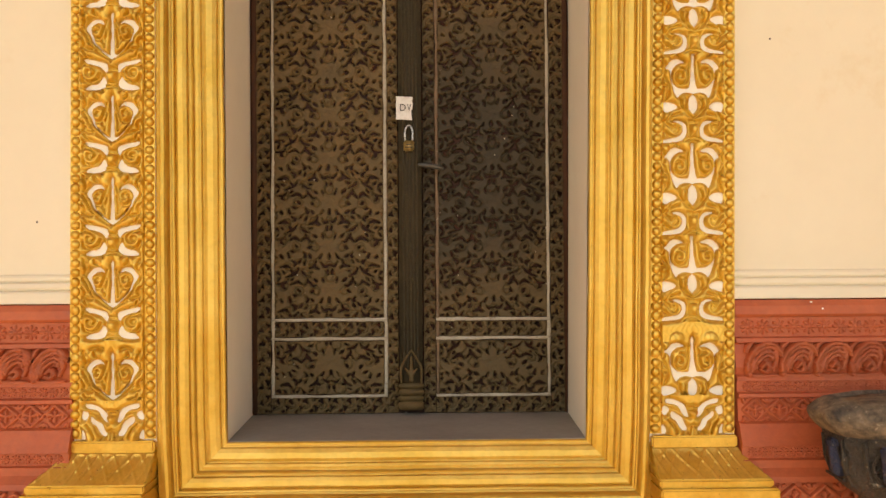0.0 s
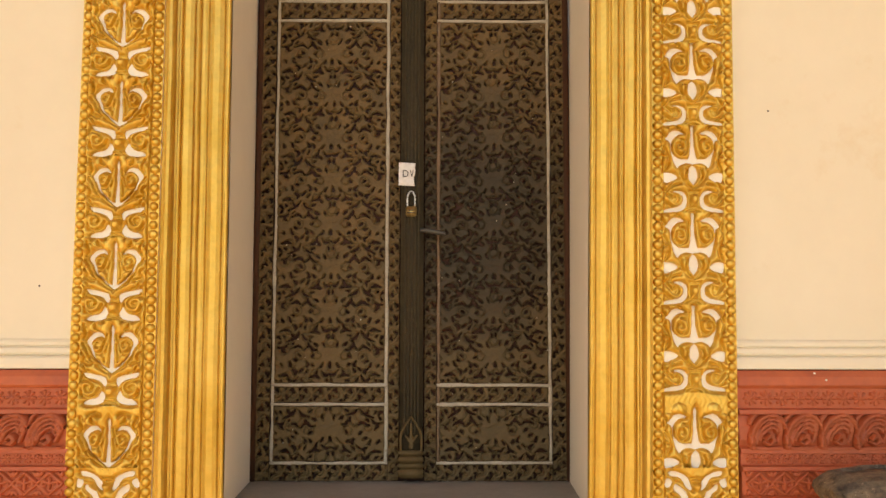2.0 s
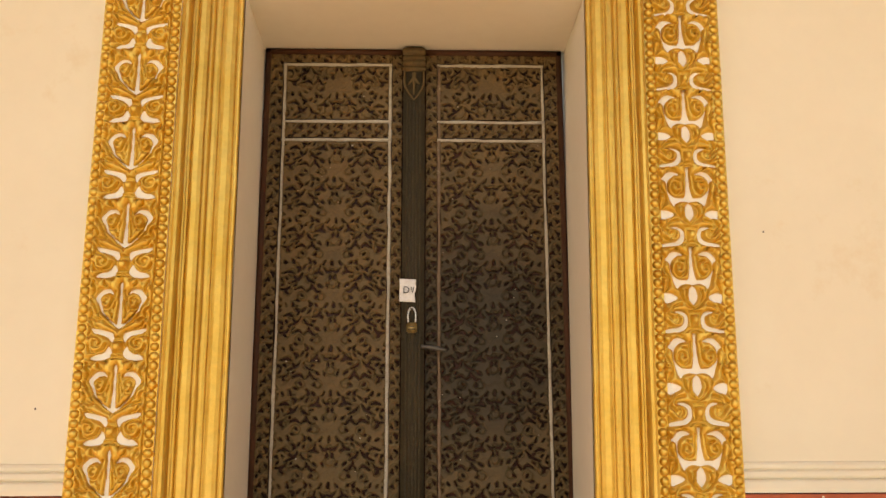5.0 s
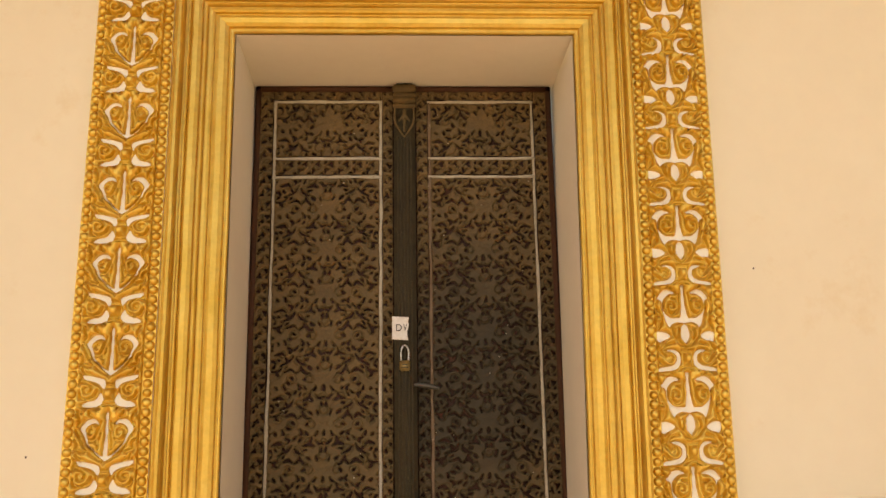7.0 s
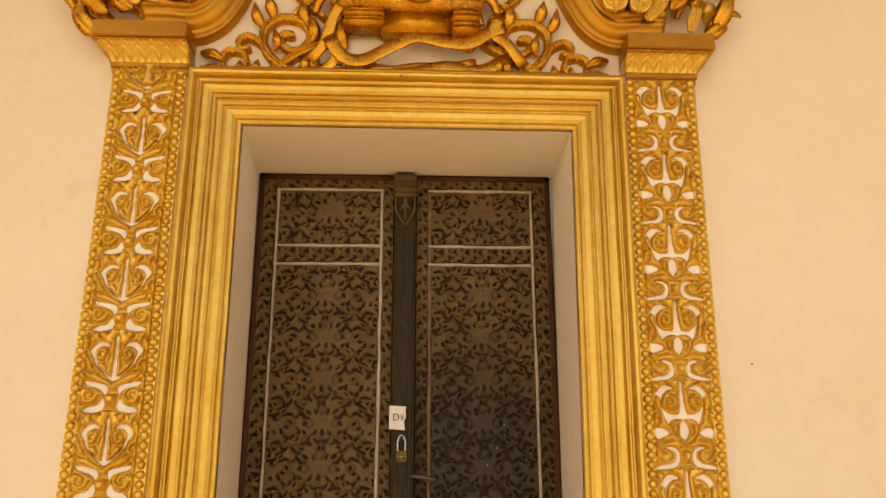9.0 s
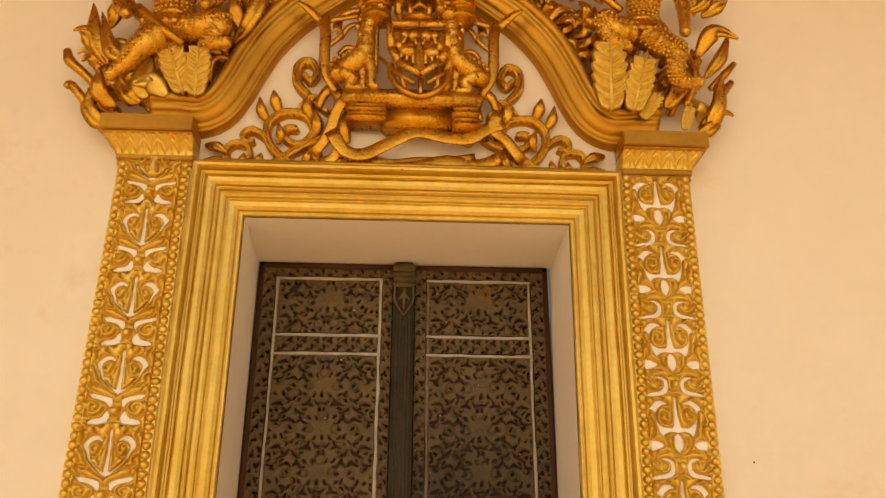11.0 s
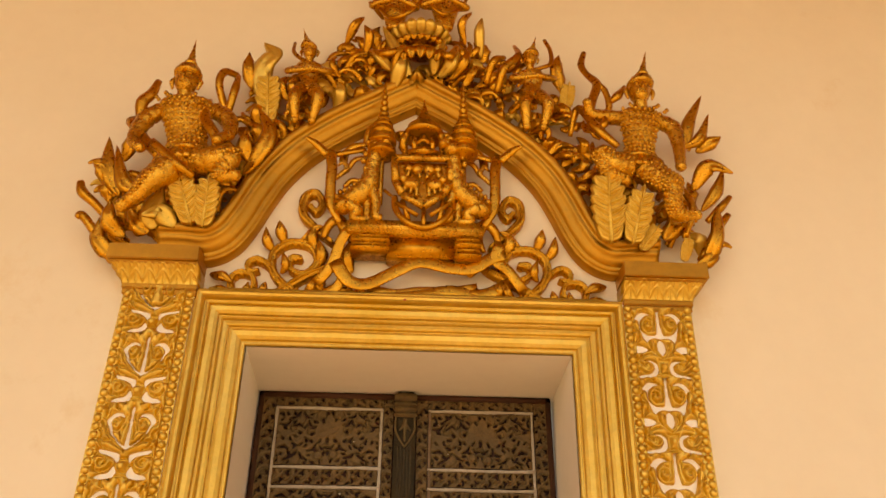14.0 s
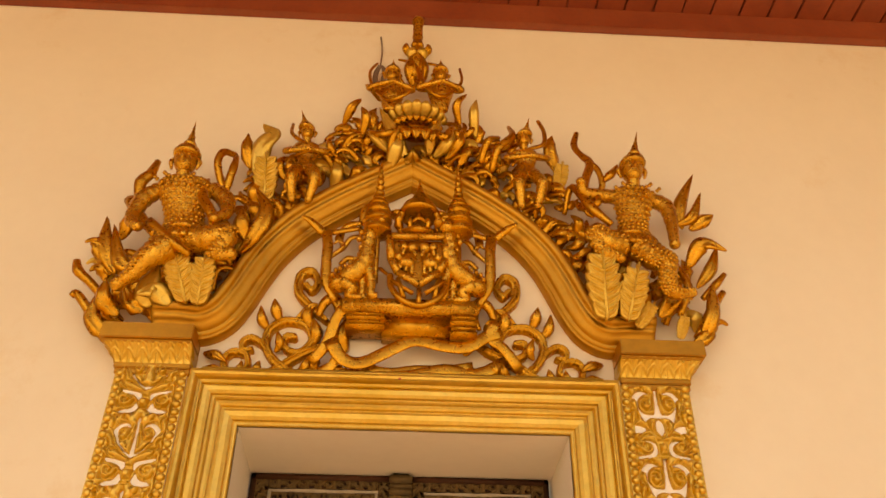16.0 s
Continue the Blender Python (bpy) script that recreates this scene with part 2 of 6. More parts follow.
def sweep(profile, a, b, cut_a=0.0, cut_b=0.0):
    """A moulding: profile of (out, along_normal) pairs; see the callers for the axes."""
    v, f = [], []
    for p in profile:
        v.append(a(p))
        v.append(b(p))
    n = len(profile)
    for i in range(n):
        j = (i + 1) % n
        f.append((2 * i, 2 * j, 2 * j + 1, 2 * i + 1))
    f += [tuple(2 * i for i in range(n)), tuple(2 * i + 1 for i in range(n))]
    return Geo().add(v, f)


def stroke(u, v, pts, radii, steps=5):
    """For a tapered stroke in the plane: signed distance and the share of its half width."""
    line = smooth_line(pts, steps)
    rad = np.interp(np.linspace(0, 1, len(line)), np.linspace(0, 1, len(radii)), radii)
    best, share = np.full(u.shape, 9.0), np.full(u.shape, 9.0)
    for i in range(len(line) - 1):
        ax, ay = line[i]
        dx, dy = line[i + 1] - line[i]
        t = np.clip(((u - ax) * dx + (v - ay) * dy) / (dx * dx + dy * dy + 1e-12), 0, 1)
        d = np.hypot(u - ax - t * dx, v - ay - t * dy)
        r = rad[i] + (rad[i + 1] - rad[i]) * t
        q = d - r
        near = q < best
        best = np.where(near, q, best)
        share = np.where(near, d / r, share)
    return best, share


def relief(strokes, u0, u1, v0, v1, step, depth, mirror=True, crease=0.0, domed=0.5, leafy=0.0, floor=0.25):
    """Carving as a height field on the wall's plane, cut to its outline: strokes of (points, radii[, height])."""
    nu, nv = int((u1 - u0) / step) + 1, int((v1 - v0) / step) + 1
    u, v = np.meshgrid(np.linspace(u0, u1, nu), np.linspace(v0, v1, nv), indexing="ij")
    su = np.abs(u) if mirror else u
    sdf, h = np.full(u.shape, 9.0), np.zeros(u.shape)
    for s in strokes:
        d, q = stroke(su, v, s[0], s[1])
        k = s[2] if len(s) > 2 else 1.0
        hh = k * (floor + (1 - floor) * np.sqrt(np.clip(1 - q * q, 0, 1)) ** (2 * domed)) * (1 - crease * np.exp(-(q / 0.22) ** 2))
        if leafy:
            d = d + leafy * (np.sin(su * 310 + 2.2 * np.sin(v * 190)) * np.sin(v * 330 + 1.7 * np.sin(su * 230)))
            hh = hh * (1 - 0.13 * np.cos(q * 11))
        h = np.where(d < 0, np.maximum(h, hh), h)
        sdf = np.minimum(sdf, d)
    return field_mesh(u, v, sdf, h * depth, step)


def field_mesh(u, v, sdf, h, step):
    gu, gv = np.gradient(sdf, step)
    n = np.hypot(gu, gv) + 1e-6
    out = sdf > 0
    move = np.where(out, np.clip(sdf, 0, step * 1.5), 0)
    uu, vv = u - gu / n * move, v - gv / n * move
    hh = np.where(out, 0.0, h)
    nu, nv = u.shape
    inside = ~out
    cell = inside[:-1, :-1] | inside[1:, :-1] | inside[:-1, 1:] | inside[1:, 1:]
    used = np.zeros(u.shape, bool)
    used[:-1, :-1] |= cell
    used[1:, :-1] |= cell
    used[:-1, 1:] |= cell
    used[1:, 1:] |= cell
    idx = np.full(u.shape, -1)
    idx[used] = np.arange(used.sum())
    g = Geo()
    g.v = [(a, -b, c) for a, b, c in zip(uu[used].tolist(), hh[used].tolist(), vv[used].tolist())]
    ii, jj = np.nonzero(cell)
    g.f = np.stack([idx[ii, jj], idx[ii + 1, jj], idx[ii + 1, jj + 1], idx[ii, jj + 1]], 1).tolist()
    return g


def plain_mesh(geo, name, mat):
    """A mesh straight from vertices and faces, for large height fields."""
    me = bpy.data.meshes.new(name)
    me.from_pydata(geo.v, [], geo.f)
    me.materials.append(mat)
    me.polygons.foreach_set("use_smooth", [True] * len(me.polygons))
    return me


# ---------------------------------------------------------------- setting
tagged(part("ground", box(-60, 60, -80, 6, -0.2, 0, 0), PAVING), "pale stone paving of the gallery and court", "ground", kind="structure")

TOP = 5.5


def half(sx, z, back=0.0):
    """Half the opening's width at a height: it narrows towards the sill and widens inwards."""
    t = (z - SILL) / (HEAD - SILL)
    return (0.553 + 0.010 * t + 0.022 * back) if sx < 0 else (0.547 + 0.034 * t + (0.020 - 0.012 * t) * back)


g = Geo()
for y, back in ((WALL, 0), (0.10, 1)):
    v = []
    for z, zh in ((0, SILL), (SILL, SILL), (HEAD, HEAD), (TOP, HEAD)):
        v += [(-6, y, z), (CX - half(-1, zh, back), y, z), (CX + half(1, zh, back), y, z), (6, y, z)]
    g.add(v, [(0, 1, 5, 4), (1, 2, 6, 5), (2, 3, 7, 6), (4, 5, 9, 8), (6, 7, 11, 10), (8, 9, 13, 12), (9, 10, 14, 13), (10, 11, 15, 14)])
tagged(part("wall_north", g, PLASTER, smooth=False), "cream plastered temple wall with soft stains", "wall", kind="structure")
g = Geo()
e = 0.003
corner = {(sx, z, k): (CX + sx * (half(sx, z, k) - e), (WALL - 0.002, 0.1)[k], z - (e if z == HEAD else 0)) for sx in (-1, 1) for z in (SILL, HEAD) for k in (0, 1)}
for sx in (-1, 1):
    g.add([corner[sx, SILL, 0], corner[sx, SILL, 1], corner[sx, HEAD, 1], corner[sx, HEAD, 0]], [(0, 1, 2, 3)])
g.add([corner[-1, HEAD, 0], corner[-1, HEAD, 1], corner[1, HEAD, 1], corner[1, HEAD, 0]], [(0, 1, 2, 3)])
tagged(part("window_reveal", g, REVEAL, smooth=False), "plastered deep reveal round the shutters", "wall", kind="structure")
g = Geo().add([(CX + sx * half(sx, SILL, k), (WALL - 0.004, 0.1)[k], z) for z in (SILL - 0.05, SILL + 0.002) for sx, k in ((-1, 0), (1, 0), (1, 1), (-1, 1))],
              [(0, 1, 2, 3), (4, 5, 6, 7), (0, 1, 5, 4), (1, 2, 6, 5), (2, 3, 7, 6), (3, 0, 4, 7)])
tagged(part("window_sill", g, SILLMAT, smooth=False), "grey worn inner sill of the window", "sill", kind="structure")
for name, a, b in (("wall_west", -6.2, -6.0), ("wall_east", 6.0, 6.2)):
    tagged(part(name, box(a, b, -6, 0.1, 0, TOP, 0), PLASTER, smooth=False), "plain cream wall closing the gallery", "wall", kind="structure")

# ceiling of the gallery: red boards with open joints, and a trim along the wall
CEIL = 5.13
g = Geo()
rnd = random.Random(4)
for i in range(80):
    a = -6 + i * 0.15
    d = rnd.uniform(0, 0.004)
    g.add(*(lambda q: (q.v, q.f))(box(a + 0.004, a + 0.146, -4.2, WALL, CEIL + 0.03 + d, CEIL + 0.05 + d, 0.003)))
g.add(*(lambda q: (q.v, q.f))(box(-6, 6, -4.2, 0.1, CEIL + 0.056, CEIL + 0.1, 0)))
tagged(part("ceiling", g, REDWOOD, smooth=False), "red painted board ceiling of the gallery", "ceiling", kind="structure")
tagged(part("trim", box(-6, 6, WALL - 0.05, WALL, CEIL - 0.105, CEIL + 0.035, 0.004), REDWOOD, smooth=False), "red timber trim along the top of the wall", "trim", kind="structure")

# pale mouldings above the plinth
DADO = [(1.350, 0.0), (1.347, 0.008), (1.336, 0.014), (1.324, 0.014), (1.318, 0.010), (1.316, 0.016), (1.310, 0.026), (1.294, 0.029), (1.284, 0.026), (1.280, 0.022), (1.278, 0.034), (1.270, 0.042), (1.245, 0.047), (1.226, 0.047), (1.224, 0.0)]
for sx, nm in ((-1, "west"), (1, "east")):
    a, b = sorted((CX + sx * 0.99, sx * 6))
    tagged(part("trim_" + nm, sweep([(1.226 + (z - 1.224) * 0.70, d) for z, d in DADO], lambda q: (a, WALL - q[1], q[0]), lambda q: (b, WALL - q[1], q[0])), PLASTER, smooth=False), "cream rounded moulding above the red plinth", "moulding", kind="structure")

# ---------------------------------------------------------------- red plinth
def run(profile, xa, xb):
    """A moulding along x from (z, out) pairs, closed at the wall."""
    p = [(profile[0][0], -0.05)] + list(profile) + [(profile[-1][0], -0.05)]
    return sweep(p, lambda q: (xa, WALL - q[1], q[0]), lambda q: (xb, WALL - q[1], q[0]))


def rosette(r, depth):
    st = [([(0, 0), (0.0005, 0)], [r * 0.3] * 2, 1.0)]
    for k in range(8):
        a = math.pi * k / 4
        st.append(([(r * 0.45 * math.cos(a), r * 0.45 * math.sin(a)), (r * 0.85 * math.cos(a), r * 0.85 * math.sin(a))], [r * 0.16, r * 0.24], 0.75))
    return relief(st, -r * 1.2, r * 1.2, -r * 1.2, r * 1.2, r / 9, depth, mirror=False)


def curl(s, depth):
    """A leaning scroll leaf with lobes, s wide."""
    st = []
    for r, w, h in ((.50, .06, 1.0), (.40, .05, .8), (.30, .05, .9), (.20, .05, .8)):
        arc = [(.06 + r * math.cos(radians(a)) * .95 + .12 * (math.sin(radians(a))), -.14 + r * math.sin(radians(a)) * 1.15) for a in range(215, 20, -24)]
        st.append((arc, [w * .7] + [w] * (len(arc) - 2) + [w * .6], h))
    st += [([(.30, -.30), (.40, -.05), (.38, .22), (.44, .42)], [.05, .07, .06, .03], .8), ([(-.02, -.22), (.10, -.12), (.18, -.24), (.08, -.34), (-.04, -.30)], [.05, .07, .07, .06, .04], 1.1), ([(-.45, -.46), (.0, -.48), (.45, -.46)], [.04, .06, .04], .7),
           ([(-.42, .20), (-.36, .36), (-.24, .46)], [.05, .06, .03], .7)]
    st = [([(a * s, b * s) for a, b in p], [r * s for r in rr], k) for p, rr, k in st]
    return relief(st, -s * .56, s * .56, -s * .56, s * .56, s / 34, depth, mirror=False, crease=0.3)


def lozenge(s, depth):
    st = []
    for sx in (-1, 1):
        st += [([(0, .42), (sx * .25, .2), (sx * .48, 0), (sx * .25, -.2), (0, -.42)], [.05, .07, .05, .07, .05], 1.0),
               ([(sx * .08, .02), (sx * .25, .08), (sx * .3, -.06), (sx * .16, -.1)], [.06, .07, .06, .04], .9),
               ([(sx * .3, .42), (sx * .44, .3), (sx * .48, .44)], [.06, .07, .05], .8),
               ([(sx * .3, -.42), (sx * .44, -.3), (sx * .48, -.44)], [.06, .07, .05], .8)]
    st.append(([(0, .2), (0, -.2)], [.05, .05], 1.0))
    st = [([(a * s, b * s) for a, b in p], [r * s for r in rr], k) for p, rr, k in st]
    return relief(st, -s * .55, s * .55, -s * .5, s * .5, s / 30, depth, mirror=False, crease=0.2)


PLINTH = [(1.223, 0.045), (1.205, 0.055), (1.180, 0.058), (1.172, 0.052), (1.170, 0.045), (1.112, 0.047), (1.108, 0.062), (1.096, 0.064), (1.090, 0.046),
          (1.060, 0.052), (1.020, 0.056), (1.000, 0.050), (0.994, 0.066), (0.982, 0.068), (0.980, 0.060), (0.948, 0.062), (0.944, 0.078), (0.934, 0.080),
          (0.928, 0.066), (0.862, 0.070), (0.856, 0.082), (0.820, 0.094), (0.794, 0.104), (0.792, 0.096), (0.758, 0.098), (0.754, 0.11), (0.732, 0.112),
          (0.710, 0.13), (0.696, 0.135), (0.692, 0.12), (0.600, 0.13), (0.595, 0.15), (0.560, 0.16), (0.520, 0.20), (0.000, 0.2), (0.000, 0.22)]
ros, ros2, cur, loz = rosette(0.022, 0.010).mesh("rosette", RED), rosette(0.014, 0.007).mesh("rosette", RED), curl(0.108, 0.036).mesh("curl", RED), lozenge(0.075, 0.013).mesh("carving", RED)
loz_big = lozenge(0.095, 0.014).mesh("carving", RED)
for sx, side in ((-1, "west"), (1, "east")):
    a, b = sorted((CX + sx * 0.99, sx * 6))
    pl = tagged(part("plinth_" + side, run(PLINTH, a, b), RED, smooth=False), "brick-red painted plinth carved in stepped bands", "plinth", kind="structure")
    for k in range(13):
        part("rosette", ros, RED, pl, at=(CX + sx * (1.03 + k * 0.047), WALL - 0.045, 1.141))
    for k in range(20):
        part("rosette", ros2, RED, pl, at=(CX + sx * (1.02 + k * 0.031), WALL - 0.061, 0.964))
        part("rosette", ros2, RED, pl, at=(CX + sx * (1.02 + k * 0.031), WALL - 0.097, 0.775))
    for k in range(6):
        c = part("curl", cur, RED, pl, at=(CX + sx * (1.065 + k * 0.105), WALL - 0.048, 1.046))
    for k in range(9):
        part("carving", loz, RED, pl, at=(CX + sx * (1.04 + k * 0.072), WALL - 0.067, 0.896))
        part("carving", loz_big, RED, pl, at=(CX + sx * (1.04 + k * 0.09), WALL - 0.124, 0.645))

# ---------------------------------------------------------------- gilt window frame
FRAME = [(0.000, 0.000), (0.000, 0.012), (0.003, 0.016), (0.008, 0.016), (0.010, 0.012), (0.014, 0.014), (0.017, 0.024), (0.028, 0.031), (0.044, 0.034), (0.053, 0.031), (0.0545, 0.029), (0.0572, 0.030),
         (0.0590, 0.042), (0.066, 0.046), (0.0730, 0.045), (0.0742, 0.040), (0.0772, 0.041), (0.0790, 0.052), (0.082, 0.056), (0.086, 0.055), (0.0885, 0.049), (0.0915, 0.050), (0.0940, 0.062), (0.104, 0.068), (0.118, 0.070),
         (0.125, 0.066), (0.1262, 0.064), (0.128, 0.076), (0.132, 0.078), (0.1355, 0.072), (0.1375, 0.066), (0.1425, 0.068), (0.1450, 0.088), (0.150, 0.098), (0.158, 0.101), (0.166, 0.096), (0.171, 0.080), (0.172, 0.057), (0.192, 0.055), (0.192, 0.000)]
wf = thing("window_frame", "gilded stepped moulding frame round the shuttered window", "window frame", (CX, WALL, SILL))


def wobble(geo, amp, seed):
    """Hand-run plaster: slow waves along a moulding."""
    out = []
    for x, y, z in geo.v:
        w = noise.noise((x * 3.1 + seed, y * 20, z * 3.1)) + 0.6 * noise.noise((x * 9 + seed, y * 40, z * 9))
        out.append((x + amp * w, y + amp * w * 0.8, z + amp * w))
    geo.v = out
    return geo


def side_run(profile, place, n=40):
    """A run of a profile through n stations, place(q, t) giving the point."""
    v, f = [], []
    m = len(profile)
    for i in range(n + 1):
        for q in profile:
            v.append(place(q, i / n))
    for i in range(n):
        for k in range(m - 1):
            f.append((i * m + k, i * m + k + 1, (i + 1) * m + k + 1, (i + 1) * m + k))
    f += [tuple(range(m)), tuple(range(n * m, (n + 1) * m))]
    return Geo().add(v, f)


def brim(sx, z, q):
    return CX + sx * (half(sx, z) - 0.08 * max(0, 1.0 - z) ** 2 + q * (1.03 if sx < 0 else 1.02))


for sx in (-1, 1):
    def upright(q, t):
        z = (SILL - q[0]) * (1 - t) + (HEAD + q[0]) * t
        return (brim(sx, z, q[0]), WALL - q[1], z)
    part("jamb", wobble(side_run(FRAME, upright, 70), 0.0016, 2), GOLD_LIGHT, wf, smooth=False)
for name, sg, z0 in (("head", 1, HEAD), ("foot", -1, SILL)):
    def level(q, t):
        z = z0 + sg * q[0]
        return (brim(-1, z, q[0]) * (1 - t) + brim(1, z, q[0]) * t, WALL - q[1], z)
    part(name, wobble(side_run(FRAME, level, 50), 0.0016, 2), GOLD_LIGHT, wf, smooth=False)
part("apron", box(CX - 0.70, CX + 0.70, WALL - 0.06, WALL, 0.0, SILL - 0.172, 0.004), RED, wf)

# ---------------------------------------------------------------- pilasters
def closed(pts, steps=4):
    """A smooth closed line through the points."""
    p = np.array(pts, float)
    n = len(p)
    out = []
    for i in range(n):
        a, b, c, d = p[i - 1], p[i], p[(i + 1) % n], p[(i + 2) % n]
        for k in range(steps):
            t = k / steps
            out.append(0.5 * (2 * b + (c - a) * t + (2 * a - 5 * b + 4 * c - d) * t * t + (3 * b - a - 3 * c + d) * t ** 3))
    return np.array(out)


def gap_distance(u, v, pts):
    """Signed distance to a closed line, negative inside."""
    line = closed(pts)
    best, inside = np.full(u.shape, 9.0), np.zeros(u.shape, bool)
    for i in range(len(line)):
        (ax, ay), (bx, by) = line[i - 1], line[i]
        dx, dy = bx - ax, by - ay
        t = np.clip(((u - ax) * dx + (v - ay) * dy) / (dx * dx + dy * dy + 1e-12), 0, 1)
        best = np.minimum(best, np.hypot(u - ax - t * dx, v - ay - t * dy))
        if abs(dy) > 1e-12:
            inside ^= ((ay > v) != (by > v)) & (u < ax + (v - ay) / dy * dx)
    return np.where(inside, -best, best)


def openwork(gaps, cuts, width, v0, v1, unit, depth, lumps=(), step=0.0022, swell=0.012):
    """A carved plate mirrored about its middle: gaps go through to the ground, cuts part the leaves; both in units of the motif."""
    nu, nv = int(2 * width / step) + 1, int((v1 - v0) / step) + 1
    u, v = np.meshgrid(np.linspace(-width, width, nu), np.linspace(v0, v1, nv), indexing="ij")
    su = np.abs(u) + 0.0006 * np.sin(v * 170) + 0.0008 * np.sin(u * 90 + v * 60)
    sdf = np.full(u.shape, -9.0)
    for pts in gaps:
        sdf = np.maximum(sdf, -gap_distance(su, v, [(a * unit[0], b * unit[1]) for a, b in pts]))
    edge = -sdf
    groove = np.zeros(u.shape)
    for pts, r in cuts:
        d, _ = stroke(su, v, [(a * unit[0], b * unit[1]) for a, b in pts], [r * .8, r * 1.5, r * .8], 4)
        edge = np.minimum(edge, np.maximum(d, 0) + 0.0015)
        groove = np.maximum(groove, np.exp(-(np.maximum(d, 0) / 0.0016) ** 2))
    h = (0.30 + 0.70 * np.sqrt(np.clip(edge / swell, 0, 1))) * (1 - 0.62 * groove)
    for a, b, r in lumps:
        d = np.hypot(su - a * unit[0], v - b * unit[1]) / (r * unit[0])
        h += 0.42 * np.sqrt(np.clip(1 - d * d, 0, 1)) * (1 - 0.5 * groove)
    h *= 1 + 0.02 * np.sin(su * 420 + 2.5 * np.sin(v * 130))
    h *= np.clip((width - np.abs(u)) / 0.004, 0, 1)
    return field_mesh(u, v, sdf, h * depth, step)


U = (0.0017, 0.00171)
HEART_GAPS = [[(15, 20), (10, 7), (16, -2), (32, -5), (47, -3), (40, 4), (29, 6), (21, 11)],
              [(49, 50), (28, 47), (8, 40), (12, 26), (20, 35), (33, 40), (43, 42)],
              [(13, 110), (20, 119), (33, 119), (42, 110), (45, 103), (39, 92), (33, 79), (22, 67), (10, 56), (-4, 48), (-4, 60), (6, 58), (16, 65), (25.5, 75), (32, 87), (35.5, 99), (31, 109), (22, 113)],
              [(-6, 50), (3, 56), (4.5, 71), (3, 88), (2.2, 113), (2.6, 130), (-6, 133)]]
HEART_CUTS = [([(16, -9), (12, -1), (0, 3)], .0014), ([(9, -9), (6, -5), (0, -3)], .0010), ([(0, 33), (13, 33)], .0013), ([(0, 28.5), (12, 28.5)], .0010), ([(13.5, 33), (11, 20), (9, 7)], .0012), ([(0, 7), (9, 7)], .001),
              ([(30, 134), (28, 127), (23, 124)], .0013), ([(8, 116), (14, 96), (20, 84), (30, 86), (34, 96), (28, 105), (21, 101), (23, 95)], .0015), ([(24, 97), (25, 98)], .0032), ([(8, 98), (11, 84), (12, 70)], .0013), ([(17, 92), (14, 78)], .0009),
              ([(50, 102), (42, 88), (34, 72), (20, 60), (6, 50)], .0007), ([(50, 70), (40, 66), (30, 66)], .0011), ([(52, 86), (47, 80), (48, 72)], .0012), ([(46, 62), (42, 54), (32, 50)], .0010),
              ([(48, 40), (36, 36), (28, 28), (32, 20), (40, 20), (42, 27), (37, 28)], .0016), ([(37, 25), (38, 25.5)], .0028), ([(50, 20), (46, 10), (34, 6)], .0011), ([(19, 24), (22, 14), (32, 10)], .0010), ([(52, 36), (48, 46), (50, 54)], .0011), ([(50, 134), (44, 120), (48, 108)], .0012), ([(16, 138), (24, 141), (36, 138)], .0009)]
TU = (0.00182, 0.00176)
TULIP_GAPS = [[(37, 31), (22, 32), (12, 24), (11, 9), (22, -2), (55, -5), (46, 1), (27, 5), (18, 13), (19, 23), (27, 28)],
              [(51, 62), (49, 46), (36, 49), (26, 56), (37, 63)], [(-6, 76), (5, 73), (8.5, 61), (5.5, 49), (-6, 41)],
              [(13, 131), (25, 137), (37, 134), (45, 122), (39, 117), (37, 103), (34, 86), (27, 71), (21, 76), (11, 80), (-6, 77), (-6, 87), (10, 87), (23, 88), (32, 96), (36, 109), (33, 121), (24, 129)],
              [(-6, 82), (8, 84), (4.5, 98), (3, 118), (2.6, 144), (-6, 146)]]
TULIP_CUTS = [([(18, -8), (13, 0), (0, 4)], .0014), ([(9, -8), (6, -4), (0, -2)], .001), ([(0, 31), (9, 31)], .0012), ([(9.5, 31), (8, 18), (8, 5)], .0012), ([(0, 27), (9, 27)], .0008), ([(30, 150), (28, 142), (22, 139)], .0013),
              ([(8, 130), (10, 112), (12, 100), (22, 93), (30, 101), (29, 112), (22, 113), (20, 106)], .0015), ([(22, 107), (23, 107)], .003), ([(14, 118), (20, 120)], .001), ([(0, 36), (12, 44), (21, 56), (24, 70)], .0012), ([(10, 42), (14, 56), (12, 68)], .0008), ([(28, 54), (38, 46), (44, 34), (50, 30)], .0012), ([(24, 44), (36, 40), (40, 32)], .001),
              ([(50, 30), (42, 22), (34, 12), (28, 16), (30, 24), (36, 22)], .0016), ([(33, 18), (34, 18)], .003), ([(50, 14), (42, 6), (30, 3)], .001), ([(52, 110), (44, 96), (42, 80), (48, 66)], .0011), ([(52, 132), (46, 122), (50, 112)], .0012), ([(52, 92), (46, 90)], .0012)]
FOOT_GAPS = [[(9, 8), (14, 20), (20, 30), (36, 40), (38, 30), (28, 22), (22, 12), (16, 6)], [(7, 32), (14, 50), (30, 60), (46, 62), (44, 54), (28, 50), (18, 36), (12, 30)], [(46, 2), (52, 18), (58, 2)], [(40, 44), (52, 50), (54, 36), (46, 34)]]
